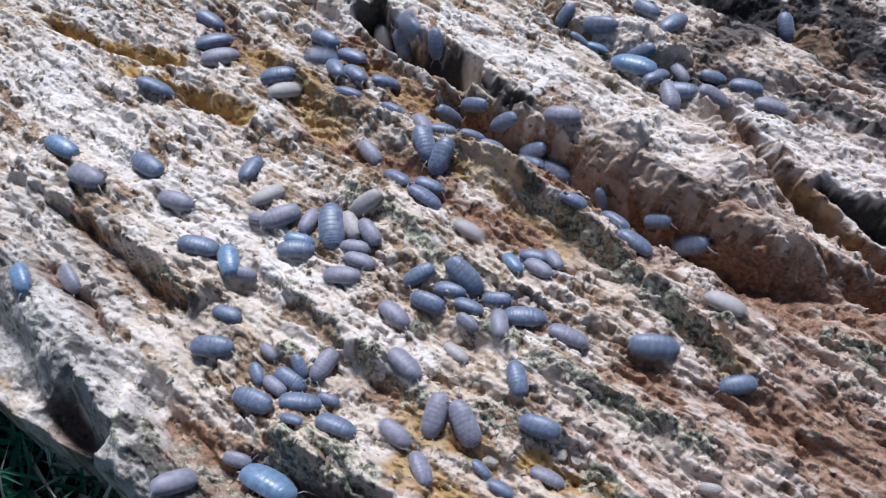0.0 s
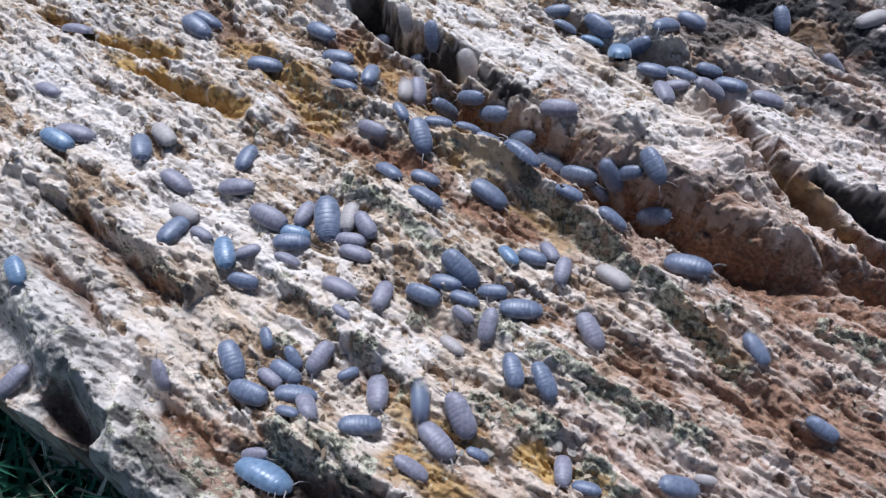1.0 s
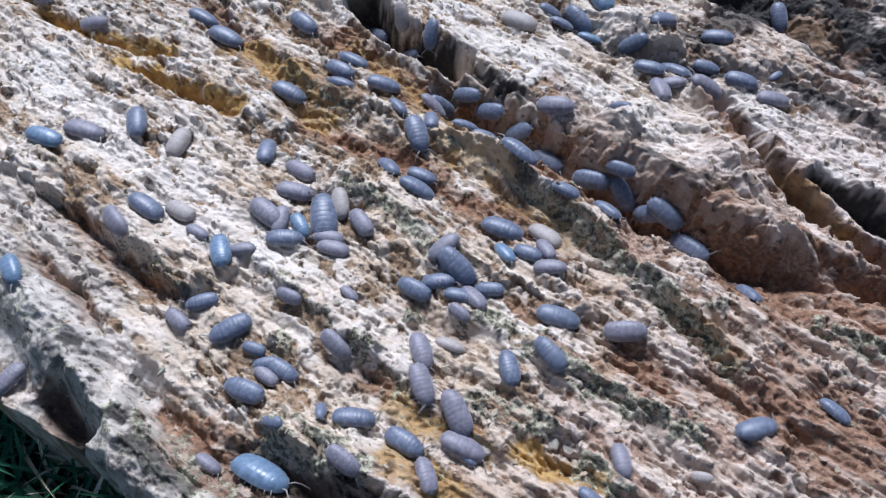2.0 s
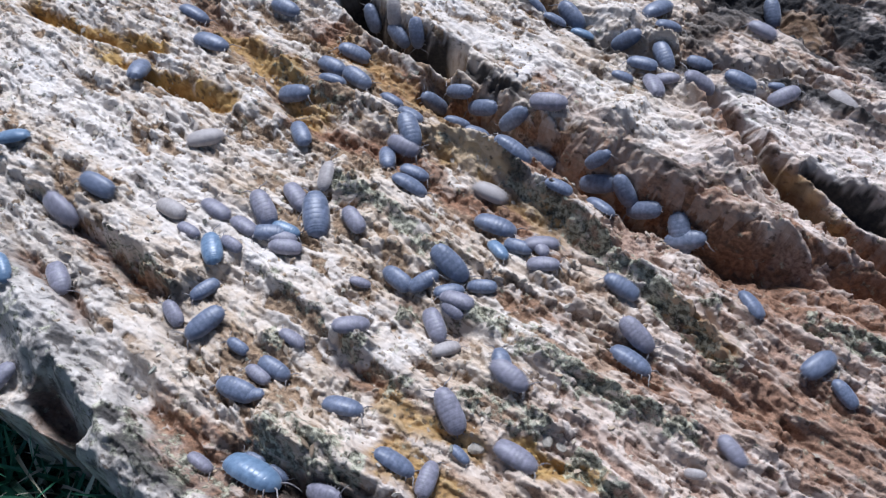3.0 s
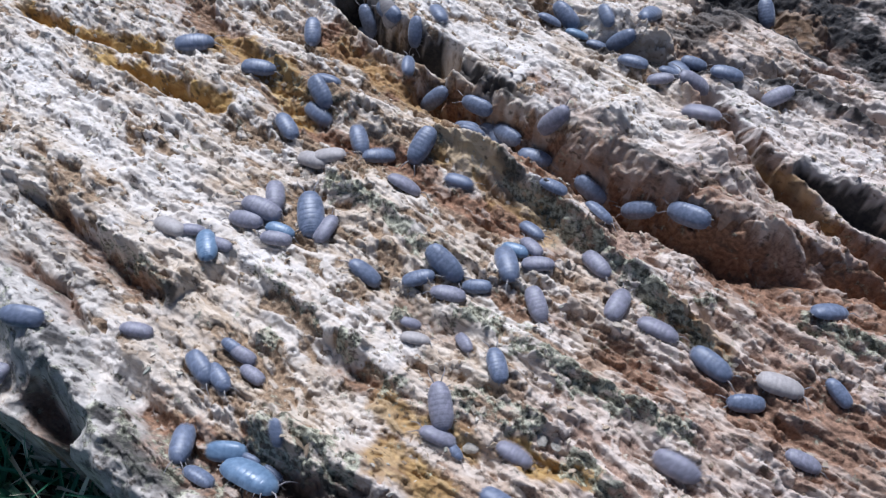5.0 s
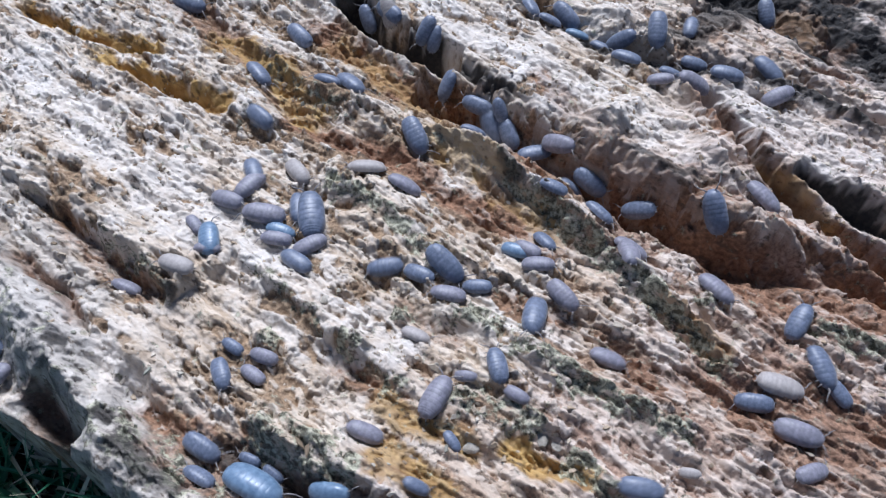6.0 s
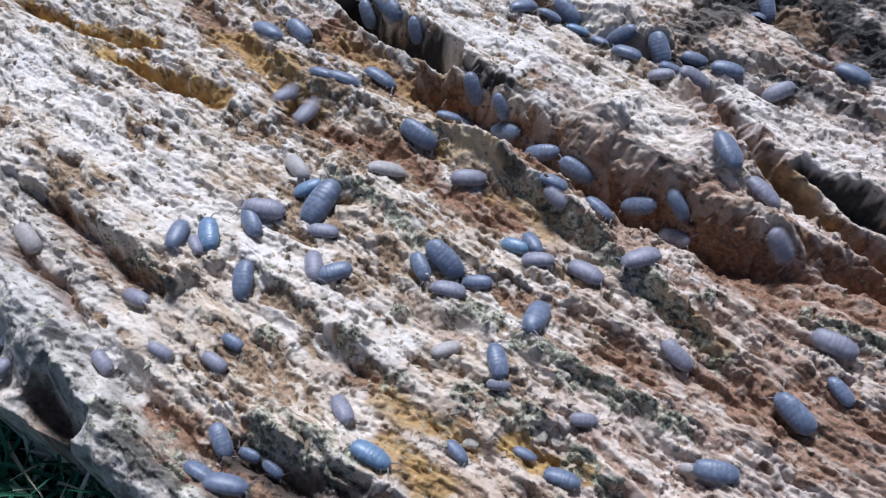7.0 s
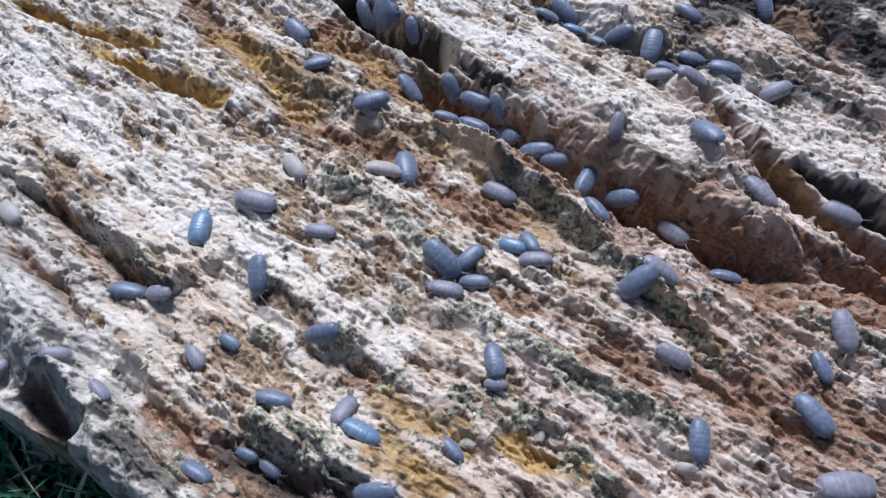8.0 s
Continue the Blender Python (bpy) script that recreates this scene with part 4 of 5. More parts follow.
def louse(kind, size):
    """The next woodlouse of a kind: the first is the original, the others copies of it."""
    ob = ORIGINALS[kind] if kind not in USED else copy_thing(ORIGINALS[kind], Matrix())
    ob.animation_data_clear()
    USED.add(kind)
    ob.scale = (1.06 * size, 1.04 * size, 1.04 * size)
    grown = "small " if size < 0.62 else "large " if size > 1.0 else ""
    tagged(ob, grown + SHELLS[kind][1])
    return ob


USED = set()


def crawl(ob, *stops):
    """Key a woodlouse along its trail, its antennae feeling about as it goes."""
    walk(ob, trail(*stops))
    beat = random.Random(round(stops[0][1] * 10 + stops[0][2] * 1000))
    for feeler in [child for child in ob.children if child.name.startswith("antenna")]:
        base, phase, pace = feeler.location.copy(), beat.uniform(0, 6.283), beat.uniform(3.0, 5.5)
        walk(feeler, [(0.25 * k, pose(*base, 8 * math.sin(1.3 * pace * 0.25 * k + phase), 6 * math.sin(pace * 0.25 * k), 20 * math.sin(pace * 0.25 * k + phase))) for k in range(33)])


def motions():
    crawl(louse(0, 0.80), (0, -71.1, 79.8, -31), (0.5, -71.1, 79.8, -31), (1, -70.0, 76.3, -29), (3, -70.0, 76.3, -29), (3.5, -71.8, 72.0, -26), (4.5, -47.5, 55.6, 14), (6, -48.0, 53.5, -54), (6.5, -42.7, 50.5, 34), (7, -25.4, 47.5, -20), (7.5, -22.6, 53.1, 70), (8, -16.8, 39.4, 16))
    crawl(louse(0, 0.91), (0, -67.7, 69.5, 22), (0.5, -53.6, 68.1, 7), (1, -59.2, 114.9, 92), (8, -59.2, 114.9, 92))
    crawl(louse(1, 0.89), (0, -65.2, 63.9, 18), (0.5, -59.3, 55.7, -53), (1, -68.3, 114.9, 32), (8, -68.3, 114.9, 32))
    crawl(louse(0, 0.83), (0, -48.3, 56.3, 7), (0.5, -51.1, 58.3, -8), (1, -51.1, 58.3, -8), (1.5, -44.8, 49.7, -30), (3, -38.9, 47.3, -15), (3.5, -47.4, 39.5, 11), (4, -32.5, 42.5, -15), (4.5, -34.0, 44.1, -66), (7, -16.4, 50.3, -37), (8, -8.4, 48.8, -53))
    crawl(louse(2, 0.79), (0, -46.5, 51.6, -152), (1, -72.1, 32.7, -230), (1.5, -71.6, 29.8, -255), (3, -58.7, 31.0, -344), (3.5, -45.9, 17.8, -270), (4, -36.4, 28.7, -186), (6.5, -13.4, 18.8, -178), (8, -13.4, 18.8, -178))
    crawl(louse(0, 0.90), (0, -79.8, 50.8, -19), (0.5, -83.4, 66.9, -25), (1, -71.8, 72.7, -40), (1.5, -62.3, 69.8, -31), (3, -63.0, 64.3, -25), (3.5, -55.8, 61.4, -49), (4, -56.3, 59.2, 4), (4.5, -63.5, 55.3, 29), (6, -70.9, 81.9, -26), (6.5, -62.4, 67.6, -41), (7.5, -30.7, 64.5, -38), (8, -33.6, 109.1, 47))
    crawl(louse(0, 0.79), (0, -37.3, 70.8, -32), (1, -37.3, 70.8, -32), (1.5, -39.8, 71.4, -47), (3.5, -45.9, 79.1, -27), (4.5, -20.8, 61.8, -32), (6, -23.4, 111.6, 53), (8, -23.4, 111.6, 53))
    crawl(louse(0, 0.84), (0, -38.0, 63.9, -173), (0.5, -42.5, 117.2, -258), (8, -42.5, 117.2, -258))
    crawl(louse(0, 0.74), (0, -33.4, 58.8, -63), (0.5, -33.4, 58.8, -63), (1, -29.8, 55.0, -32), (4, -29.8, 55.0, -32), (4.5, -24.4, 51.1, -26), (7, -57.7, -0.3, -97), (8, -66.8, -11.8, -9))
    crawl(louse(0, 0.79), (0, -30.0, 65.2, 154), (0.5, -24.3, 65.1, 221), (1, -32.3, 61.8, 164), (1.5, -28.2, 57.2, 143), (3, -25.0, 62.2, 164), (3.5, -28.8, 58.0, 143), (4, -29.5, 61.0, 133), (4.5, -33.3, 69.1, 72), (6, -38.6, 68.3, 133), (8, -38.6, 68.3, 133))
    crawl(louse(0, 0.78), (0, -28.2, 56.6, -47), (0.5, -21.9, 60.8, 28), (1, -23.0, 53.6, 82), (1.5, -16.2, 50.0, 7), (3, -23.1, 50.8, -40), (3.5, -23.1, 50.8, -40), (4, -19.8, 48.7, -16), (4.5, -20.1, 41.3, -72), (7, -42.5, -10.0, -91), (7.5, -38.9, -13.8, -31), (8, -38.2, -9.8, -87))
    crawl(louse(0, 0.65), (0, -29.4, 48.7, 158), (6.5, -29.4, 48.7, 158), (7, -30.9, 49.5, 156), (7.5, -30.9, 49.5, 156), (8, -31.7, 54.4, 201))
    crawl(louse(0, 0.73), (0, -20.2, 54.7, 7), (0.5, -14.9, 55.7, 27), (1, -12.4, 68.6, 0), (1.5, -12.4, 68.5, 0), (3.5, -13.6, 72.8, -66), (4.5, -13.7, 72.9, -66), (6, 23.7, 77.4, -72), (6.5, 19.8, 74.5, -153), (7.5, 23.5, 75.8, -166), (8, 25.8, 109.1, -251))
    crawl(louse(0, 0.58), (0, -17.9, 43.5, -34), (0.5, -17.9, 43.5, -34), (1, -14.5, 39.6, -65), (1.5, -14.5, 39.6, -65), (3, -14.2, 43.0, -37), (4, 7.3, 35.3, -15), (6, 7.3, 35.3, -15), (6.5, 4.8, 36.1, -28), (7, 1.3, 37.1, -15), (8, 1.3, 37.1, -15))
    crawl(louse(0, 0.74), (0, -16.9, 74.9, 114), (0.5, -17.8, 76.3, 153), (1, -22.6, 79.7, 148), (1.5, -22.6, 79.7, 148), (3, -21.1, 80.3, 113), (8, -21.1, 80.3, 113))
    crawl(louse(0, 0.74), (0, -7.1, 69.9, -82), (1, -7.1, 70.0, -82), (1.5, -5.2, 69.2, -115), (3, -8.3, 70.0, -81), (4.5, -8.3, 70.0, -81), (6, -4.5, 69.0, -129), (6.5, -13.4, 72.4, -66), (8, 2.9, 49.1, -58))
    crawl(louse(1, 0.75), (0, -10.1, 39.3, -69), (0.5, -10.1, 39.3, -69), (1, -10.6, 50.8, -85), (1.5, -8.3, 52.2, -38), (4, -9.2, 16.3, -26), (6, -9.2, 16.3, -26), (6.5, -6.7, 18.4, -85), (7, 6.0, 18.6, 0), (8, 13.8, 14.8, -31))
    crawl(louse(0, 0.90), (0, -9.4, 32.9, -73), (3, -9.4, 32.9, -73), (3.5, -7.5, 28.0, -73), (4, -5.6, 27.5, -85), (4.5, -4.2, 27.1, -149), (6, -6.6, 31.6, -65), (6.5, -6.6, 31.6, -65), (7, -5.7, 30.8, -37), (7.5, -5.7, 30.8, -37), (8, -8.2, 21.1, -81))
    crawl(louse(0, 0.64), (0, -5.2, 37.9, -6), (1, -5.2, 37.9, -6), (1.5, -4.3, 37.0, 67), (3, -9.4, 37.8, 143), (3.5, -9.5, 36.6, 103), (4, -9.5, 38.3, 80), (4.5, -10.5, 49.6, 99), (6, -2.2, 67.1, 68), (6.5, -7.4, 69.4, 102), (8, -7.4, 69.4, 102))
    crawl(louse(0, 0.88), (0, -5.1, 29.2, 67), (0.5, -5.5, 27.4, 0), (1, 7.0, 17.2, -36), (1.5, 10.7, 6.4, -23), (4, 10.7, 6.4, -23), (4.5, 11.3, 1.0, -70), (6.5, 18.2, -23.4, -116), (7.5, 20.0, -15.4, -116), (8, 42.0, -10.7, -154))
    crawl(louse(0, 0.77), (0, -3.9, 49.9, 174), (4.5, -3.9, 49.9, 174), (6, 1.6, 51.1, 238), (6.5, 4.3, 50.9, 292), (7.5, 8.1, 36.6, 330), (8, 8.1, 36.6, 330))
    crawl(louse(3, 0.84), (0, -96.3, 28.7, 149), (1.5, -96.2, 28.7, 149), (3, -102.6, 27.1, 180), (3.5, -119.2, 30.4, 171), (8, -119.2, 30.4, 171))
    crawl(louse(1, 0.90), (0, -87.5, 19.4, -27), (1.5, -95.7, 37.2, -6), (3.5, -84.3, 0.9, -49), (4, -107.6, -0.4, -134), (8, -107.6, -0.4, -134))
    crawl(louse(0, 0.88), (0, -75.1, 24.6, 144), (0.5, -75.1, 24.6, 144), (1, -76.7, 28.1, 109), (1.5, -76.7, 28.1, 109), (3, -79.7, 53.4, 91), (3.5, -70.1, 60.0, 4), (4, -79.5, 111.8, 89), (8, -79.5, 111.8, 89))
    crawl(louse(0, 0.77), (0, -50.8, 25.0, 73), (0.5, -51.2, 29.1, 113), (1, -51.1, 26.5, 78), (1.5, -51.0, 26.5, 78), (3, -35.8, 32.5, 113), (4.5, -35.8, 32.5, 113), (6, -45.0, 37.9, 136), (6.5, -54.4, 110.3, 97), (8, -54.4, 110.3, 97))
    crawl(louse(1, 0.72), (0, -22.8, 31.8, 126), (0.5, -20.7, 22.3, 151), (1, -21.3, 36.3, 150), (3.5, -60.6, 2.6, 144), (4, -59.0, -4.2, 174), (4.5, -41.5, 5.1, 168), (6, -49.2, 12.2, 157), (6.5, -57.0, 21.9, 168), (6.65, -57.0, 21.9, 52), (7.5, -14.5, 76.5, 52), (8, -14.5, 76.5, 52))
    crawl(louse(0, 0.71), (0, -15.7, 22.5, -40), (0.5, -16.9, 24.3, -45), (1, -16.6, 21.7, -45), (1.5, -16.6, 21.7, -45), (3, -14.6, 26.0, -84), (3.5, -13.0, 27.7, -104), (4, -12.5, 30.5, -157), (4.5, -10.4, 35.4, -167), (6.5, -18.0, -12.3, -174), (7, -23.5, -8.1, -162), (8, -23.9, -22.6, -180))
    crawl(louse(0, 0.64), (0, -8.0, 21.2, -23), (4.5, -8.0, 21.2, -23), (6.5, 42.8, 19.5, -15), (7, 53.9, 10.7, -56), (7.5, 58.4, -13.9, -113), (8, 63.5, -5.8, -192))
    crawl(louse(0, 0.80), (0, -9.2, 16.4, -35), (0.5, -9.2, 16.4, -35), (1, -7.8, 13.7, -35), (1.5, -9.2, 16.1, -28), (3, -9.2, 16.1, -28), (4.5, 36.0, 20.3, -38), (6, 35.4, 21.8, -35), (6.5, 32.3, 23.9, -35), (7, 32.3, 23.9, -35), (7.5, 34.6, 22.5, 15), (8, 34.2, 19.8, 61))
    crawl(louse(1, 0.78), (0, -66.4, 14.6, -17), (0.5, -59.4, 20.1, 20), (1, -66.1, 18.0, -36), (3, -83.8, -8.3, -60), (3.5, -83.0, -1.4, -38), (4, -106.8, -2.5, -123), (8, -106.8, -2.5, -123))
    crawl(louse(2, 0.72), (0, -45.5, 16.6, -141), (0.5, -55.2, 15.4, -154), (1, -62.4, 9.1, -212), (4.5, -62.4, 9.1, -212), (6, -56.4, -7.1, -201), (6.5, -79.7, -7.9, -191), (7, -91.7, 1.0, -232), (7.5, -82.3, -5.2, -210), (8, -96.5, 7.3, -225))
    crawl(louse(1, 0.86), (0, -41.8, 10.5, -154), (0.5, -43.3, 8.6, -209), (1.5, -43.3, 8.6, -209), (3, -41.9, 9.9, -242), (4, -41.9, 9.9, -242), (4.5, -41.3, 10.2, -213), (6, -40.5, 8.3, -187), (7.5, -40.5, 8.3, -187), (8, -41.9, 10.4, -194))
    crawl(louse(1, 0.54), (0, -46.1, 10.0, 169), (0.5, -40.4, -0.4, 158), (1, -37.7, -3.2, 158), (3.5, -30.6, -27.6, 145), (4, -31.9, -29.8, 141), (4.5, -42.7, -25.6, 146), (6, -36.2, -26.3, 159), (6.5, -51.7, -20.3, 169), (7, -69.2, -28.0, 131), (7.5, -65.3, -28.2, 201), (8, -75.9, -28.4, 186))
    crawl(louse(1, 0.68), (0, -35.4, 10.2, -110), (1, -35.4, 10.2, -110), (1.5, -36.7, 8.5, -125), (3, -45.5, 4.6, -37), (3.5, -45.3, 8.4, -33), (4, -58.6, -8.5, -75), (4.7, -54.6, -70.0, -86), (8, -54.6, -70.0, -86))
    crawl(louse(0, 1.09), (0, -30.0, 8.7, 98), (6, -30.0, 8.7, 98), (6.5, -28.9, 8.5, 132), (7, -27.8, 11.0, 59), (7.5, -31.2, 10.9, 111), (8, -14.5, 76.5, 76))
    crawl(louse(2, 0.72), (0, -25.6, 9.0, 113), (0.5, -25.6, 9.0, 113), (1, -24.9, 9.2, 82), (1.5, -25.1, 9.0, 107), (3, -28.0, 19.0, 83), (3.5, -24.5, 16.9, 15), (4, -29.4, 28.6, -70), (4.5, -28.9, 25.9, -10), (6, -34.3, 21.5, -52), (8, -34.3, 21.5, -52))
    crawl(louse(1, 0.70), (0, -21.1, 6.6, 122), (3, -21.1, 6.6, 122), (3.5, -22.8, 8.6, 132), (4, -23.2, 8.3, 106), (4.5, -24.4, 6.7, 82), (6, -29.4, 0.3, 30), (6.5, -20.8, 0.4, -38), (7, -27.9, -6.5, -81), (7.5, -30.6, -2.5, -42), (8, -26.6, -70.0, -87))
    crawl(louse(2, 0.72), (0, -22.0, 14.2, 25), (0.5, -13.2, 18.9, 19), (0.65, -13.2, 18.9, 91), (1.3, -14.5, 76.5, 91), (8, -14.5, 76.5, 91))
    crawl(louse(1, 0.62), (0, -24.2, 2.9, 170), (1.5, -24.2, 2.9, 170), (3, -37.1, 2.0, 174), (6.5, -37.1, 2.0, 174), (7, -26.8, 2.9, 173), (8, -26.8, 2.9, 173))
    crawl(louse(0, 0.84), (0, -58.4, 1.0, 169), (0.5, -60.4, 2.6, 140), (1, -63.3, 3.3, 69), (1.5, -66.0, 6.9, 144), (3, -79.1, 13.8, 150), (3.5, -116.3, 18.4, 176), (8, -116.3, 18.5, 176))
    crawl(louse(1, 0.50), (0, -52.2, -0.4, -11), (0.5, -54.3, 3.7, -17), (1, -57.2, 2.8, -30), (3, -57.2, 2.8, -30), (3.5, -56.0, 2.7, -19), (4, -56.0, 2.7, -19), (4.5, -55.3, 2.3, 25), (6, -55.2, 4.7, -53), (6.5, -55.2, 4.7, -53), (7, -53.6, -2.3, -64), (7.5, -47.5, -6.4, -99), (8, -43.5, -70.0, -86))
    crawl(louse(3, 0.61), (0, -36.9, 4.7, -10), (1, -36.9, 4.7, -10), (1.5, -34.4, 7.2, -80), (3, -36.4, 4.3, -20), (6, -36.4, 4.2, -20), (6.5, -34.2, 5.0, 6), (7, -31.1, 14.9, 25), (7.5, -26.2, 24.2, 55), (8, -14.5, 76.5, 77))
    crawl(louse(0, 0.73), (0, -37.4, 2.1, 2), (1.5, -37.4, 2.1, 2), (3, -39.5, 3.2, 0), (4, -53.1, -17.3, -67), (4.5, -50.6, -22.1, -63), (7, -40.1, -53.1, -10), (7.5, -22.6, -54.5, -5), (8, -11.6, -54.8, 0))
    crawl(louse(3, 0.81), (0, -51.3, -2.0, 107), (4.5, -51.3, -2.0, 107), (6, -51.4, 1.0, 103), (7, -51.4, 1.0, 103), (7.5, -51.2, 1.0, 153), (8, -53.1, 2.9, 87))
    crawl(louse(1, 0.51), (0, -47.7, -5.0, 169), (0.5, -46.3, -1.6, 205), (1.5, -46.3, -1.6, 205), (3, -47.3, -0.5, 144), (4.5, -47.3, -0.5, 144), (6, -51.3, -1.8, 180), (7.5, -60.7, -38.1, 144), (8, -66.5, -35.3, 136))
    crawl(louse(1, 0.66), (0, -23.0, -0.6, 161), (1.5, -23.0, -0.6, 161), (3, -35.9, -0.4, 174), (3.15, -35.9, -0.4, 273), (4, -31.9, -70.0, 273), (8, -31.9, -70.0, 273))
    crawl(louse(1, 0.74), (0, -26.4, -4.7, -5), (0.5, -35.1, -1.0, -11), (1, -25.6, -10.1, -27), (1.5, -9.1, -27.7, -74), (3, -2.7, -18.8, -71), (3.5, 3.7, -21.6, -9), (4.5, 17.0, -15.4, -89), (6, 25.3, -12.6, -52), (6.5, 33.7, -14.1, -35), (7.5, 27.7, -1.5, -36), (8, 31.7, -70.0, -87))
    crawl(louse(3, 0.72), (0, -94.2, -8.2, -58), (3, -94.2, -8.2, -58), (3.5, -81.7, -20.9, -66), (4, -67.8, -33.2, -15), (4.5, -51.8, -42.4, 0), (6, -20.8, -53.2, -10), (7.5, -10.2, -48.3, -39), (8, -15.2, -43.6, -28))
    crawl(louse(1, 0.71), (0, -86.4, -5.2, -52), (0.5, -87.9, -21.0, -39), (1, -93.6, -28.6, -124), (8, -93.3, -28.7, -124))
    crawl(louse(0, 0.60), (0, -50.0, -14.6, 159), (0.5, -47.2, -7.8, 136), (1, -46.6, -8.0, 169), (1.5, -54.5, -15.1, 186), (3, -51.6, -11.4, 223), (4.5, -45.8, -50.5, 151), (8, -45.8, -50.5, 151))
    crawl(louse(0, 0.82), (0, -51.9, -21.8, -5), (0.5, -46.3, -26.5, -64), (1, -46.3, -26.5, -64), (1.5, -44.7, -20.4, -156), (3, -50.3, -19.2, -138), (3.5, -58.1, -26.2, -144), (4, -68.0, -25.8, -204), (4.5, -79.2, -19.3, -193), (6, -97.1, -22.0, -178), (8, -97.1, -22.0, -178))
    crawl(louse(1, 0.41), (0, -40.0, -23.0, -43), (0.5, -41.8, -12.6, -44), (1, -24.5, -16.7, -41), (1.5, -24.5, -13.0, -59), (3, -18.9, -9.3, -11), (4, -18.9, -9.3, -11), (6.5, 10.9, -33.5, -8), (8, 10.9, -33.5, -8))
    crawl(louse(0, 0.48), (0, -33.3, -26.0, 119), (0.5, -33.8, -24.7, 155), (1, -33.7, -25.8, 123), (1.5, -36.9, -25.4, 192), (3.5, -40.0, -36.6, 180), (4, -41.2, -39.4, 196), (4.5, -43.6, -39.0, 254), (6, -5.1, -52.6, 340), (6.5, 2.5, -46.5, 309), (7, 2.5, -46.5, 309), (7.5, 3.0, -44.0, 345), (8, 2.2, -46.1, 309))
    crawl(louse(1, 0.69), (0, -28.5, -25.6, -119), (1, -28.5, -25.6, -119), (1.5, -26.4, -24.6, -67), (3, -19.8, -21.0, 11), (3.5, -13.7, -25.6, 79), (3.65, -13.7, -25.6, -85), (4.2, -9.7, -70.0, -85), (8, -9.7, -70.0, -85))
    crawl(louse(0, 0.65), (0, -35.0, -28.8, -32), (3.5, -35.0, -28.8, -32), (4, -45.7, -29.0, -29), (4.5, -44.8, -31.2, -42), (6, -44.5, -29.9, -68), (6.5, -44.8, -33.5, -111), (7, -42.9, -43.9, -63), (8, -32.0, -37.6, -12))
    crawl(louse(1, 0.53), (0, -38.1, -30.2, 144), (6, -38.1, -30.2, 144), (6.5, -40.3, -27.5, 208), (7, -46.1, -28.4, 146), (7.5, -52.2, -18.0, 189), (8, -49.6, -27.3, 125))
    crawl(louse(0, 0.46), (0, -41.8, -27.7, 116), (0.5, -41.8, -27.7, 116), (1, -39.6, -21.6, 111), (1.5, -40.3, -24.4, 170), (3, -42.9, -24.1, 146), (8, -42.9, -24.1, 146))
    crawl(louse(0, 0.78), (0, -41.8, -33.4, 157), (3.5, -41.8, -33.4, 157), (4, -45.6, -35.8, 191), (4.5, -50.8, -35.1, 266), (6, -46.1, -61.9, 281), (8, -46.1, -61.9, 281))
    crawl(louse(0, 0.74), (0, -32.3, -34.3, -2), (1, -32.3, -34.3, -2), (1.5, -10.0, -41.4, -35), (3, -10.2, -48.8, -29), (3.5, -6.8, -49.8, -30), (4, -8.8, -48.1, -54), (6.5, 47.6, -52.2, 0), (7.5, 54.2, -49.0, -22), (8, 49.0, -44.7, -98))
    crawl(louse(0, 0.41), (0, -26.9, -32.9, 160), (0.5, -26.9, -32.9, 160), (1, -22.5, -28.8, 208), (1.5, -23.1, -32.7, 250), (3, -32.1, -49.3, 325), (8, -32.1, -49.3, 325))
    crawl(louse(0, 0.42), (0, -33.0, -38.7, 163), (1.5, -33.0, -38.7, 163), (3, -36.9, -46.4, 156), (8, -36.9, -46.4, 156))
    crawl(louse(0, 0.74), (0, -24.7, -39.4, -21), (0.5, -24.7, -39.4, -21), (1, -19.1, -40.6, 4), (1.5, -19.1, -40.6, 4), (3, -20.6, -37.2, -15), (3.5, -23.5, -35.4, -76), (4, -21.1, -61.6, -85), (8, -21.1, -61.6, -85))
    crawl(louse(1, 0.67), (0, -13.2, -40.1, -39), (0.5, -25.3, -42.7, -10), (1, -29.7, -37.3, -65), (1.5, -19.2, -45.8, -43), (3, -22.7, -53.4, -19), (4, -4.0, -52.7, -39), (6.5, 43.0, -24.6, -17), (7, 47.4, -26.7, -47), (7.5, 51.1, -31.7, -98), (8, 47.3, -26.9, -29))
    crawl(louse(1, 0.81), (0, -5.5, -36.1, -108), (0.5, -4.9, -43.1, -74), (1.5, -3.8, -43.0, -20), (4, 22.3, -50.9, -42), (6, 68.3, -42.0, -22), (7.5, 85.1, -16.2, -38), (8, 82.0, -22.7, -87))
    crawl(louse(1, 0.65), (0, -8.2, -47.1, 112), (0.5, -6.8, -50.0, 136), (1, -9.2, -49.0, 151), (1.5, -6.3, -49.7, 126), (3, -4.0, -51.1, 71), (3.5, -4.4, -39.6, 105), (4, -2.7, -51.8, 136), (4.5, 5.4, -43.7, 160), (6, -15.1, -42.3, 160), (6.5, -21.4, -41.9, 150), (7.5, -17.9, -35.7, 86), (8, -18.6, -39.0, 64))
    crawl(louse(1, 0.71), (0, -14.6, -13.9, -42), (0.5, -17.5, -10.9, -11), (1, -16.5, -11.1, 75), (3.5, 30.6, -1.0, -14), (4.5, 29.9, -6.3, -68), (6, 41.0, -0.9, -39), (6.5, 41.0, -0.9, -39), (7, 54.3, 6.4, -41), (7.5, 54.3, 6.4, -41), (8, 54.5, 6.7, -50))
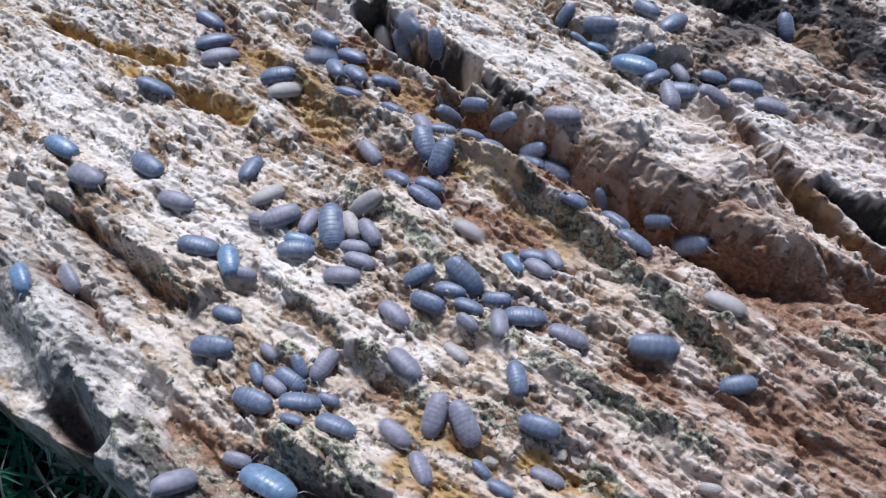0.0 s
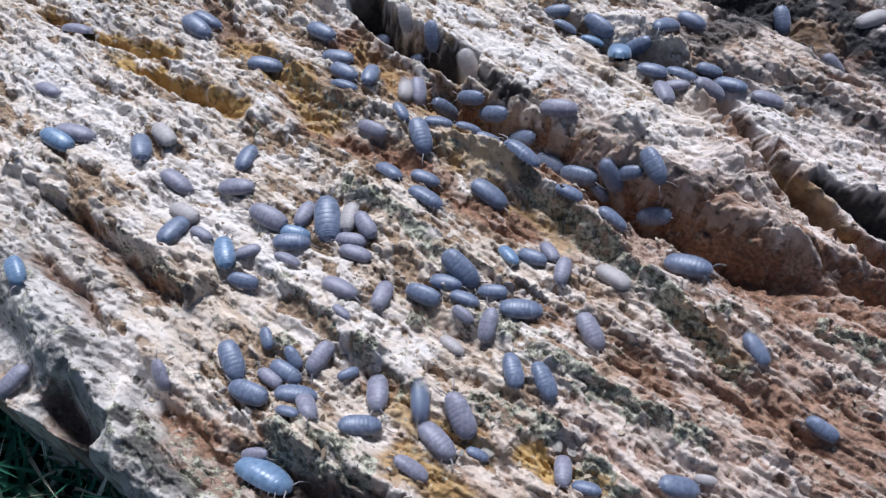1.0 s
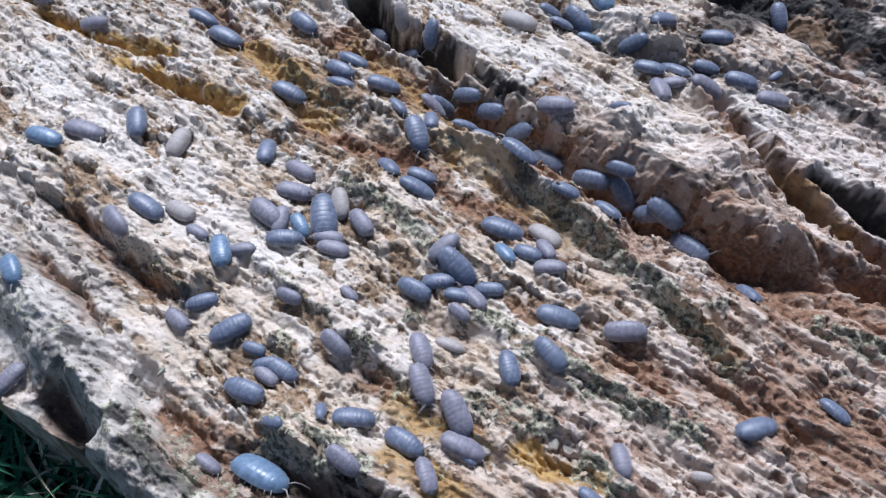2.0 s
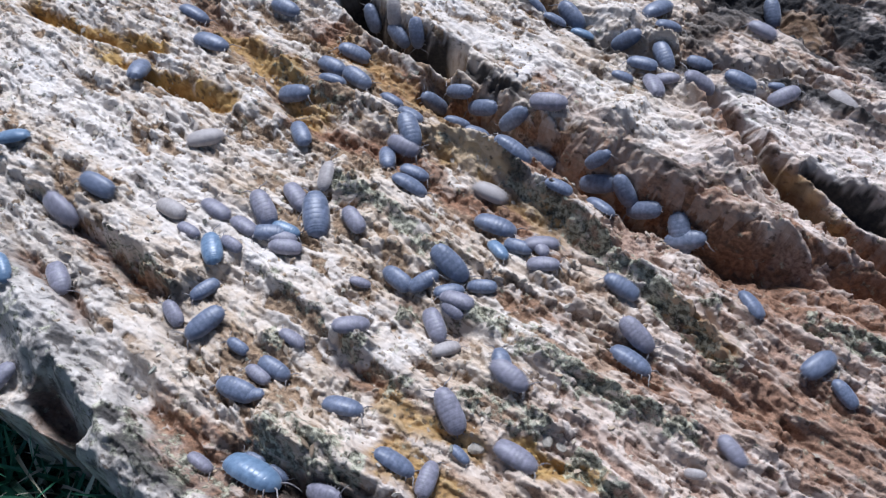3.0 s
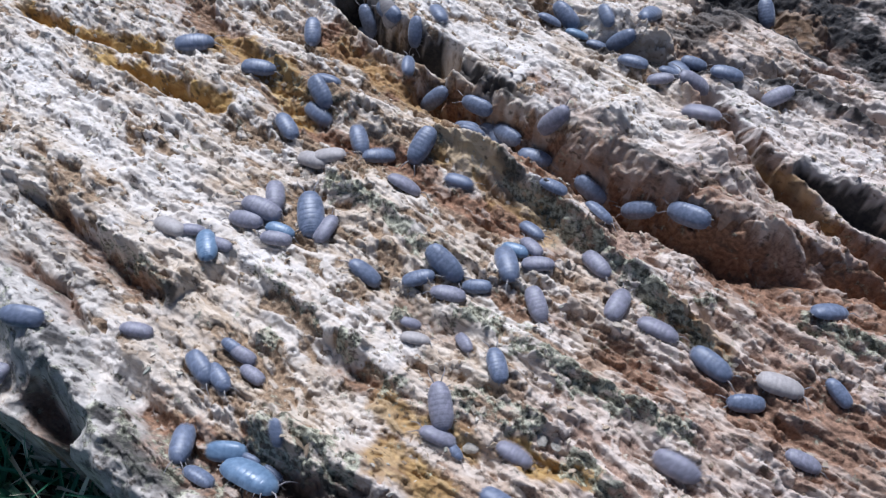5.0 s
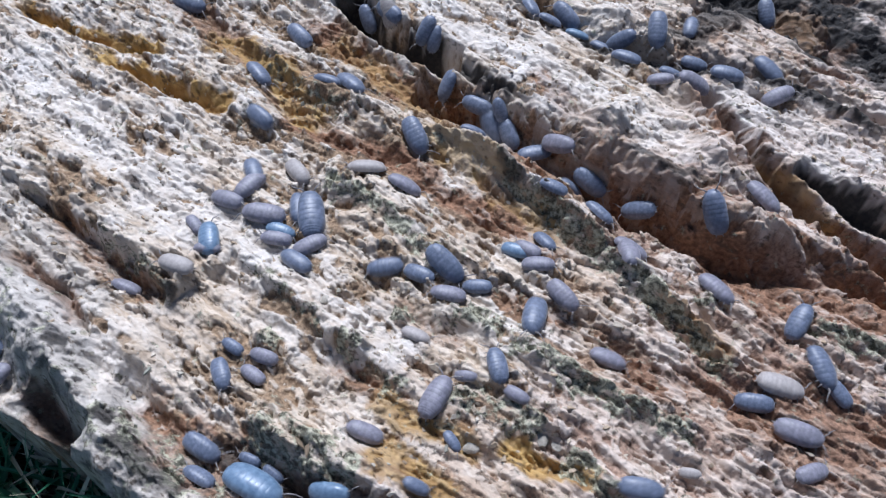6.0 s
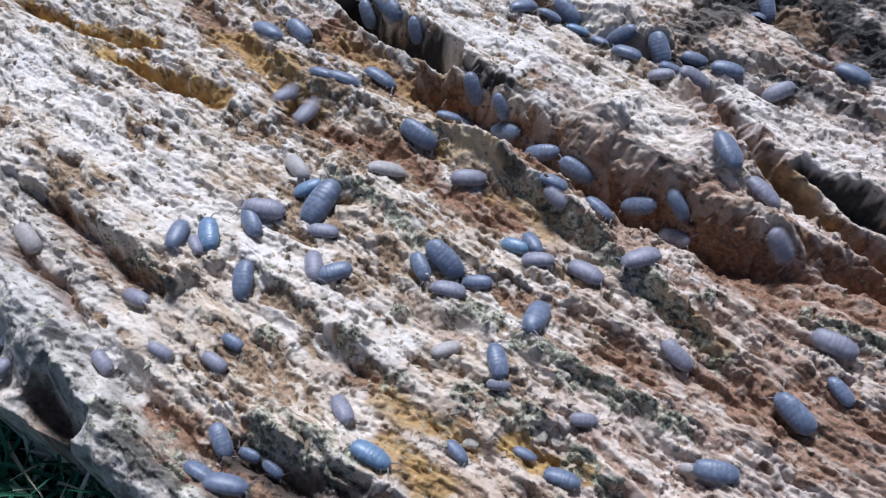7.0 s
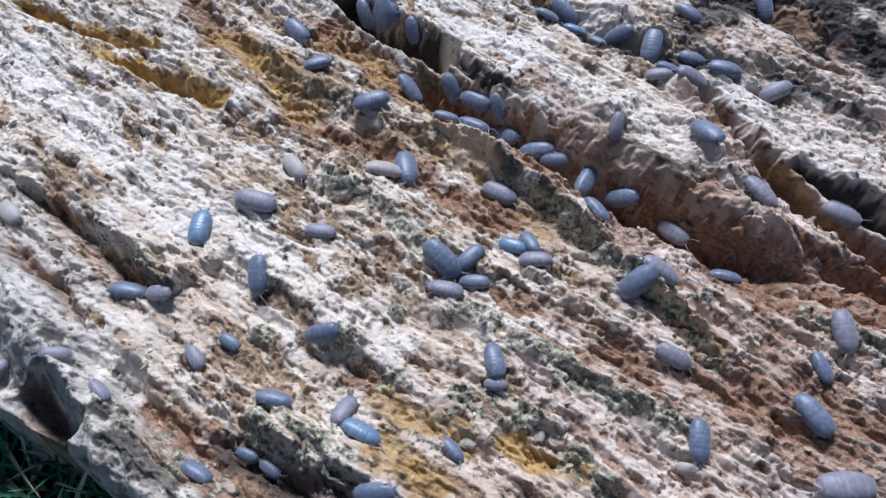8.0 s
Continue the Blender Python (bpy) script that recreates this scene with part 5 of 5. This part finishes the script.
    crawl(louse(1, 0.78), (0, -11.9, -26.4, -46), (0.5, -9.2, -20.1, -84), (1, -16.2, -33.0, -87), (1.5, -16.2, -33.0, -87), (4, 30.9, -29.7, -11), (6.5, 64.6, -6.5, -62), (8, 90.3, 7.1, -27))
    crawl(louse(0, 0.67), (0, -9.6, -3.9, -154), (0.5, -9.6, -3.9, -154), (0.65, -9.6, -3.9, -87), (1.4, -5.6, -70.0, -87), (8, -5.6, -70.0, -87))
    crawl(louse(0, 0.72), (0, -7.6, -10.3, 154), (1.5, -7.6, -10.3, 154), (3, -10.8, -7.5, 137), (3.5, -17.4, -2.2, 152), (4, -9.5, -4.8, 174), (4.5, -10.2, -8.2, 147), (6, -32.1, -3.8, 143), (6.5, -41.4, 0.2, 143), (7, -42.8, 5.0, 113), (7.5, -38.0, 4.7, 174), (7.65, -38.0, 4.7, 273), (8, -34.0, -70.0, 273))
    crawl(louse(1, 0.51), (0, -43.8, -44.5, -14), (0.5, -39.2, -45.2, -3), (1, -39.2, -45.2, -3), (1.5, -47.5, -47.5, -34), (3, -47.5, -47.4, -34), (3.5, -39.9, -52.2, -14), (4, -38.0, -61.6, -73), (8, -38.0, -61.6, -73))
    crawl(louse(3, 1.09), (0, -37.1, -49.9, -28), (4.5, -37.0, -49.9, -28), (6, -35.5, -52.1, -28), (6.5, -34.1, -62.4, -77), (8, -34.1, -62.4, -77))
    crawl(louse(1, 0.76), (0, -53.4, -50.9, -152), (0.5, -52.4, -61.0, -77), (8, -52.4, -61.0, -77))
    crawl(louse(0, 0.89), (0, 0.4, -4.8, -42), (8, 0.4, -4.8, -42))
    crawl(louse(0, 0.64), (0, -2.7, -8.0, -13), (1.5, -2.7, -8.0, -13), (3, -5.2, -8.8, 30), (4.5, -5.2, -8.8, 30), (6, -5.1, -6.9, -28), (6.5, -5.1, -6.9, -28), (7, -4.8, -6.4, -67), (7.5, 0.3, -5.9, -6), (8, 6.5, -4.2, 44))
    crawl(louse(0, 0.58), (0, 1.2, -12.3, -24), (1.5, 1.2, -12.3, -24), (3, 0.2, -11.4, 11), (3.15, 0.2, -11.4, -86), (3.8, 4.2, -70.0, -86), (8, 4.2, -70.0, -86))
    crawl(louse(0, 0.57), (0, 7.3, -9.9, 173), (8, 7.3, -9.9, 173))
    crawl(louse(1, 0.48), (0, 1.0, -15.9, -41), (4, 1.0, -15.9, -41), (4.5, 2.0, -16.7, -77), (7, 27.0, -40.6, -3), (7.5, 25.2, -62.9, -88), (8, 25.2, -62.9, -88))
    crawl(louse(1, 0.67), (0, 7.5, -16.5, 93), (0.5, 6.1, -3.3, 97), (1, 6.2, -18.6, 75), (1.5, 4.8, -11.6, 112), (3, 1.8, -14.1, 158), (3.5, 1.0, -12.3, 169), (8, 1.0, -12.3, 169))
    crawl(louse(0, 0.82), (0, 13.1, -14.4, -4), (1.5, 13.1, -14.4, -4), (3, 37.0, -26.8, -40), (3.5, 24.6, -18.9, -25), (4, 33.5, -25.8, -11), (6, 75.4, -29.0, -80), (6.5, 78.2, -31.3, -148), (7, 68.2, -39.0, -234), (7.5, 81.5, -40.7, -261), (8, 72.0, -39.7, -239))
    crawl(louse(3, 0.57), (0, 11.0, -0.8, -59), (3.5, 11.0, -0.8, -59), (4, 13.5, -2.7, 6), (4.5, 16.0, -0.7, -23), (8, 16.0, -0.7, -23))
    crawl(louse(1, 0.63), (0, 16.7, -2.3, -38), (0.5, 16.7, -2.3, -38), (1, 22.4, -5.6, -107), (1.5, 20.6, -5.2, -7), (8, 20.6, -5.2, -7))
    crawl(louse(1, 0.58), (0, 20.0, 0.0, 114), (4.5, 20.0, 0.0, 114), (6, 18.6, -0.7, 145), (6.5, 17.4, 0.9, 156), (8, 41.2, 29.1, 77))
    crawl(louse(0, 0.59), (0, 15.9, 1.0, -18), (0.5, 15.9, 1.0, -18), (1, 16.4, -1.2, -26), (1.5, 16.4, -1.2, -26), (3, 15.6, 0.3, -24), (3.5, 15.6, 0.3, -24), (4, 19.6, 9.2, -30), (4.5, 18.8, 7.1, -41), (6, 22.6, 1.9, -58), (6.5, 19.7, -0.3, -67), (8, 19.7, -0.3, -67))
    crawl(louse(2, 0.55), (0, -1.5, -22.4, -44), (1.5, -1.5, -22.4, -44), (3, -0.4, -24.5, 22), (3.5, 3.0, -25.8, -12), (4, 3.0, -25.8, -12), (4.5, -5.7, -22.9, -2), (6, -5.8, -21.4, -27), (6.5, 5.9, -29.7, -53), (7, 0.6, -25.7, 22), (7.15, 0.6, -25.7, -85), (7.7, 4.6, -70.0, -85), (8, 4.6, -70.0, -85))
    crawl(louse(1, 0.78), (0, 21.7, -19.2, -22), (0.5, 25.1, -20.0, -22), (1, 27.4, -19.0, -67), (1.5, 33.4, -20.0, 21), (3, 38.9, -21.1, -49), (3.5, 38.9, -21.1, -49), (4, 39.5, -21.5, -9), (4.5, 33.1, -19.2, 42), (6, 40.2, -2.7, 91), (6.5, 42.6, -4.5, 156), (7, 42.1, -6.2, 197), (7.5, 46.1, -9.1, 146), (8, 46.1, -9.1, 146))
    crawl(louse(0, 0.70), (0, 10.7, -28.9, 100), (8, 10.7, -28.9, 100))
    crawl(louse(0, 0.91), (0, 39.4, -20.9, -5), (1.5, 55.2, 4.7, -31), (3.5, 53.7, 8.2, -97), (4, 51.6, 10.2, -186), (6.5, 62.8, 6.6, -269), (7, 63.6, 19.2, -256), (7.5, 61.3, 24.8, -248), (8, 61.3, 24.8, -248))
    crawl(louse(0, 0.66), (0, 55.3, -28.9, -174), (0.5, 59.0, -38.9, -239), (1.5, 63.6, -7.1, -253), (3, 63.5, -14.5, -248), (4, 52.8, -21.7, -222), (4.5, 59.2, -35.4, -180), (6, 61.5, -35.4, -193), (6.5, 55.0, -62.3, -108), (8, 55.0, -62.3, -108))
    crawl(louse(2, 0.77), (0, 55.3, -11.4, 150), (1.5, 24.7, -1.4, 128), (3, 9.8, 16.1, 153), (3.8, -14.5, 76.5, 112), (8, -14.5, 76.5, 112))
    crawl(louse(1, 0.85), (0, 0.3, -37.7, 115), (4.5, 0.3, -37.7, 115), (6, -1.4, -35.2, 61), (6.5, -1.2, -35.2, 31), (7, -0.9, -62.8, -54), (8, -0.9, -62.8, -54))
    crawl(louse(0, 0.73), (0, 14.8, -38.5, 159), (0.5, 9.8, -40.7, 123), (1, 16.7, -31.0, 111), (1.5, 10.2, -34.3, 117), (3.5, 45.8, -2.0, 156), (3.65, 45.8, -2.0, 273), (4.5, 49.8, -70.0, 273), (8, 49.8, -70.0, 273))
    crawl(louse(0, 0.41), (0, 3.3, -46.4, -45), (0.5, 3.5, -45.0, -20), (1, 3.5, -45.0, -20), (1.5, 2.1, -46.1, -46), (4.5, 2.1, -46.1, -46), (6, 1.6, -43.5, -56), (6.5, 0.5, -41.6, -5), (7, 15.6, -46.5, -26), (7.5, 14.6, -62.9, -94), (8, 14.6, -62.9, -94))
    crawl(louse(1, 0.61), (0, 15.9, -47.8, -25), (0.5, 19.7, -48.2, -97), (1.5, 19.7, -48.2, -97), (3.5, 65.2, -44.5, -47), (4.5, 67.2, -46.5, -47), (6, 68.7, -49.8, 18), (6.5, 65.4, -62.3, -67), (8, 65.4, -62.3, -67))
    crawl(louse(0, 0.49), (0, 7.0, -50.2, -30), (0.5, 23.7, -51.7, -15), (1.5, 23.7, -51.7, -15), (3, 24.2, -61.8, -89), (8, 24.2, -61.8, -89))
    crawl(louse(2, 0.36), (0, 46.5, -49.4, -14), (8, 46.5, -49.4, -14))
    crawl(louse(0, 0.84), (0, 53.7, 8.4, -25), (1, 45.4, 21.6, -68), (3.5, 58.4, 4.5, 6), (4, 63.2, -1.9, -14), (4.15, 63.2, -1.9, -87), (5, 67.2, -70.0, -87), (8, 67.2, -70.0, -87))
    crawl(louse(0, 0.62), (0, 46.4, 14.2, -25), (0.5, 44.1, 18.7, -32), (1, 40.4, 22.6, -13), (1.5, 41.0, 21.7, -39), (3, 35.7, 24.6, 4), (4.5, 58.6, 52.6, -14), (8, 58.6, 52.6, -14))
    crawl(louse(0, 0.78), (0, 38.4, 4.8, 143), (0.5, 42.3, 14.7, 120), (1, 46.5, 13.9, 156), (7.5, 46.4, 13.9, 156), (8, 43.5, 16.2, 157))
    crawl(louse(0, 0.68), (0, 35.0, 11.1, -49), (0.5, 35.0, 11.1, -49), (1, 34.6, 8.6, -37), (1.5, 34.8, 11.0, -50), (4, 34.8, 11.0, -50), (4.5, 35.2, 8.9, -49), (7, 35.2, 8.9, -49), (7.5, 40.8, 14.2, -65), (8, 35.1, 8.4, -60))
    crawl(louse(0, 0.51), (0, 33.8, 21.9, 110), (0.5, 33.1, 23.2, 136), (1, 34.3, 22.0, 143), (3.5, 47.0, 58.5, 163), (4, 41.2, 67.0, 166), (4.5, 41.2, 67.0, 166), (6, 42.4, 66.4, 143), (8, 42.4, 66.3, 143))
    crawl(louse(0, 0.59), (0, 24.8, 13.4, 153), (7.5, 24.8, 13.4, 153), (8, 27.8, 26.8, 165))
    crawl(louse(0, 0.76), (0, 23.1, 30.6, -37), (4.5, 23.1, 30.6, -37), (6, 22.6, 30.5, 12), (6.5, 24.6, 29.6, -8), (7, 24.6, 29.6, -8), (7.5, 27.2, 28.1, -26), (8, 24.0, 30.3, -6))
    crawl(louse(0, 0.78), (0, 18.1, 36.4, 154), (0.5, 16.3, 38.0, 152), (1.5, 16.3, 38.0, 152), (3, 16.6, 39.8, 190), (3.5, 25.0, 33.1, 157), (4, 16.4, 37.8, 145), (4.5, 16.4, 37.7, 145), (6, 16.7, 37.3, 112), (6.5, 16.0, 37.8, 145), (7, 16.0, 37.8, 145), (7.5, 19.7, 33.9, 145), (8, 16.6, 37.0, 142))
    crawl(louse(0, 0.90), (0, 16.8, 33.6, 137), (0.5, 14.2, 23.4, 137), (1.5, 14.2, 23.4, 137), (3, 14.6, 23.2, 143), (3.5, 15.3, 37.3, 140), (4, 13.6, 38.3, 143), (4.5, 13.6, 38.4, 143), (6, 12.5, 40.3, 112), (6.5, -14.5, 76.5, 127), (8, -14.5, 76.5, 127))
    crawl(louse(0, 0.76), (0, 10.9, 43.6, 164), (0.5, 9.1, 44.4, 154), (3.5, 9.1, 44.4, 154), (4, 6.8, 46.7, 154), (4.5, 8.9, 44.8, 148), (6, 8.9, 44.8, 148), (6.5, 7.2, 46.3, 142), (7, 7.8, 47.4, 112), (7.5, 9.0, 44.7, 148), (8, 9.0, 44.7, 148))
    crawl(louse(0, 0.69), (0, 3.3, 49.0, 153), (4, 3.2, 49.0, 153), (4.5, 4.5, 111.5, 89), (8, 4.5, 111.5, 89))
    crawl(louse(0, 0.61), (0, 2.3, 37.1, -10), (3, 2.3, 37.1, -10), (3.5, 3.7, 47.1, -7), (4, 1.9, 36.8, -13), (4.5, 1.9, 36.8, -13), (6, 14.5, 41.7, -67), (8, 14.5, 41.7, -67))
    crawl(louse(0, 0.55), (0, 7.1, 34.4, 164), (3, 7.1, 34.4, 164), (3.6, -14.5, 76.5, 117), (8, -14.5, 76.5, 117))
    crawl(louse(1, 0.82), (0, 24.6, 39.6, -13), (4, 24.6, 39.6, -13), (4.5, 26.6, 37.9, 46), (6, 28.3, 30.2, -38), (6.15, 28.3, 30.2, 133), (6.9, -14.5, 76.5, 133), (8, -14.5, 76.5, 133))
    crawl(louse(0, 0.66), (0, 29.2, 83.7, -136), (0.5, 33.2, 79.5, -187), (1, 27.9, 82.6, -187), (1.5, 27.9, 82.6, -187), (3.5, 22.5, 77.5, -222), (4, 22.5, 77.5, -222), (6.5, 77.2, 66.9, -305), (7.5, 92.9, 78.4, -236), (8, 66.7, 72.5, -224))
    crawl(louse(0, 0.86), (0, 38.3, 77.4, -22), (0.5, 42.8, 72.5, 56), (1, 38.8, 75.4, 131), (1.5, 34.4, 78.0, 127), (8, 34.4, 78.0, 127))
    crawl(louse(3, 0.59), (0, 36.6, 70.8, 158), (8, 36.5, 70.8, 158))
    crawl(louse(0, 0.60), (0, 31.9, 72.8, 151), (1, 28.8, 73.3, 156), (8, 28.8, 73.3, 156))
    crawl(louse(0, 0.89), (0, 57.2, 75.4, -141), (0.5, 57.2, 75.4, -141), (1, 54.9, 69.6, -143), (1.5, 54.9, 69.6, -143), (3, 56.6, 74.9, -144), (4.5, 56.6, 74.9, -144), (6, 56.2, 65.2, -95), (6.5, 56.1, 60.6, -102), (7, 56.9, 59.8, -75), (7.5, 55.1, 59.9, -106), (8, 55.1, 59.9, -106))
    crawl(louse(0, 0.78), (0, 48.0, 66.4, -3), (8, 48.0, 66.4, -3))
    crawl(louse(3, 1.11), (0, 44.9, 59.8, 151), (1, 43.0, 63.9, 77), (1.5, 41.5, 72.1, 115), (3, 48.1, 111.3, 81), (8, 48.1, 111.3, 81))
    crawl(louse(0, 0.70), (0, 50.0, 55.5, -149), (0.5, 50.0, 55.2, -201), (4.5, 50.0, 55.2, -201), (6, 47.6, 57.9, -208), (7, 47.6, 57.9, -208), (7.5, 50.4, 64.5, -274), (8, 56.3, 109.1, -277))
    crawl(louse(1, 0.59), (0, 57.3, 58.6, -66), (1, 55.4, 49.8, -6), (8, 55.4, 49.8, -6))
    crawl(louse(1, 0.83), (0, 52.6, 49.1, 93), (0.5, 52.6, 49.1, 93), (1, 51.7, 47.6, 96), (3.5, 51.7, 47.6, 96), (4, 52.1, 44.4, 75), (4.5, 54.7, 42.7, -11), (6, 71.4, 10.5, -55), (8, 71.4, 10.5, -55))
    crawl(louse(0, 0.82), (0, 55.5, 50.2, -14), (0.5, 57.8, 54.5, -29), (1.5, 57.8, 54.5, -29), (3, 56.5, 59.1, -77), (4.5, 56.5, 59.1, -77), (7, 104.3, 50.1, -38), (7.5, 125.9, 51.3, 2), (8, 125.9, 51.3, 2))
    crawl(louse(0, 0.61), (0, 65.5, 57.1, -18), (8, 65.5, 57.1, -18))
    crawl(louse(1, 0.83), (0, 62.6, 47.3, 169), (8, 62.6, 47.3, 169))
    crawl(louse(0, 0.73), (0, 71.8, 50.5, -18), (0.5, 71.8, 50.5, -18), (1, 68.7, 48.8, -29), (1.5, 71.4, 49.7, -17), (3, 73.3, 47.9, -32), (3.5, 71.7, 50.0, -18), (8, 71.7, 50.0, -18))
    crawl(louse(1, 0.73), (0, 76.8, 44.2, -18), (1.5, 76.8, 44.2, -18), (3, 83.4, 43.3, 19), (8, 83.4, 43.3, 19))
    crawl(louse(0, 0.79), (0, 93.2, 84.5, -83), (8, 93.2, 84.6, -83))
    crawl(louse(0, 0.72), (0, 51.5, 82.6, -44), (0.5, 51.5, 82.6, -44), (1.5, 75.7, 66.4, -30), (3, 58.0, 66.9, 11), (3.5, 70.6, 65.1, -15), (4, 79.9, 111.9, 70), (8, 79.9, 111.9, 70))
    crawl(louse(2, 0.89), (0, -22.6, 80.7, -73), (1.5, 15.4, 53.1, -56), (3, 20.9, 111.3, 29), (8, 20.9, 111.3, 29))
    crawl(louse(2, 0.69), (0, 1.1, 8.1, 151), (0.8, -14.5, 76.5, 103), (8, -14.5, 76.5, 103))
    crawl(louse(1, 0.85), (0, -108.8, 118.5, 222), (0.5, -97.4, 70.2, 137), (1, -104.9, 71.6, 161), (1.5, -112.2, 76.1, 161), (3, -116.6, 111.3, 97), (8, -116.6, 111.3, 97))
    crawl(louse(1, 0.67), (0, -130.2, 44.4, -3), (0.5, -114.2, 42.8, -39), (1.5, -95.9, 55.2, -19), (3, -106.5, 111.3, 66), (8, -106.5, 111.3, 66))
    crawl(louse(1, 0.78), (0, -14.5, 76.5, -83), (0.5, -48.1, 22.2, -23), (1, -51.8, 16.8, -6), (1.5, -38.8, 16.0, 13), (3, -34.9, 13.5, -56), (3.5, -35.3, 10.5, -110), (4, -35.3, 10.5, -110), (4.5, -35.4, 12.0, -60), (6, -44.7, 16.1, -124), (6.5, -47.4, 12.0, -135), (6.65, -47.4, 12.0, -297), (7.5, -14.5, 76.5, -297), (8, -14.5, 76.5, -297))
    crawl(louse(1, 0.60), (0, -58.9, -70.0, -234), (0.5, -62.9, -18.2, -174), (1, -60.0, -29.4, -245), (1.5, -58.8, -18.1, -214), (3, -57.5, -16.5, -235), (3.5, -53.2, -22.0, -214), (4, -59.0, -17.7, -218), (4.5, -59.6, -24.0, -180), (6, -69.0, -9.1, -201), (6.5, -70.1, -8.9, -149), (7, -65.1, -13.4, -210), (7.5, -59.1, -13.7, -277), (8, -59.1, -13.2, -196))
    crawl(louse(0, 0.76), (0, 30.8, -59.4, 75), (0.5, 32.0, -52.1, -10), (3, 74.0, -28.3, 32), (3.5, 87.2, -20.2, 20), (4, 74.0, -10.1, -22), (4.5, 83.3, -16.4, -18), (6, 74.1, -18.6, 56), (6.5, 103.9, -17.9, -1), (8, 103.9, -17.9, -1))
    crawl(louse(0, 0.57), (0, 62.6, -59.1, 73), (0.5, 67.9, -41.3, 145), (3, 78.3, -33.8, 120), (6, 78.3, -33.8, 120), (6.5, 78.4, -35.8, 105), (7, 78.6, -34.4, 121), (7.5, 78.6, -34.4, 121), (8, 76.1, -29.9, 105))
    crawl(louse(1, 0.76), (0, 103.3, -3.2, -97), (0.5, 81.9, -4.4, -12), (1, 103.7, -5.1, 6), (8, 103.7, -5.1, 6))
    crawl(louse(1, 0.71), (0, 122.3, 57.4, 106), (0.5, 113.7, 63.6, 64), (1, 103.1, 66.5, 134), (1.5, 93.9, 78.1, 149), (3, 83.2, 66.8, 142), (3.5, 94.3, 112.0, 76), (8, 94.3, 112.0, 76))
    crawl(louse(0, 0.82), (0, -14.5, 76.5, -47), (0.5, 28.8, 30.6, -32), (1, 29.6, 25.6, -25), (1.5, 31.7, 24.2, -23), (3, 36.4, 21.3, -19), (3.15, 36.4, 21.3, 133), (4, -14.5, 76.5, 133), (8, -14.5, 76.5, 133))
    crawl(louse(0, 0.78), (0, -14.5, 76.5, -47), (0.1, -14.5, 76.5, -47), (1, 36.3, 22.9, -50), (1.5, 39.5, 19.8, -55), (3, 42.0, 18.4, -50), (3.15, 42.0, 18.4, -226), (4.1, -14.5, 76.5, -226), (8, -14.5, 76.5, -226))
    crawl(louse(2, 0.81), (0, 129.4, 77.4, 99), (0.5, 129.4, 77.4, 99), (1, 115.1, 79.1, 14), (3.5, 96.1, 35.1, -70), (4, 120.0, 37.0, 4), (8, 120.0, 37.1, 4))
    crawl(louse(0, 0.36), (0, 95.3, 115.1, -103), (1, 95.3, 115.1, -103), (1.5, 82.3, 56.2, -122), (3, 82.1, 46.3, -194), (4, 82.1, 46.3, -194), (4.5, 98.4, 111.5, -279), (8, 98.4, 111.5, -279))
    crawl(louse(2, 0.81), (0, 59.5, -61.5, 65), (4, 59.5, -61.5, 65), (4.5, 66.7, -32.7, -20), (6, 66.7, -32.7, -20), (6.5, 59.7, -62.3, -103), (8, 59.7, -62.3, -103))
    crawl(louse(0, 0.62), (0, 20.9, -62.4, 65), (6.5, 20.9, -62.4, 65), (7, 22.0, -51.8, -20), (7.5, 29.6, -54.3, -8), (8, 28.8, -62.8, -93))
    crawl(louse(1, 1.00), (0, 71.8, -62.9, 71), (7.5, 71.8, -62.9, 71), (8, 74.7, -53.4, 3))


motions()
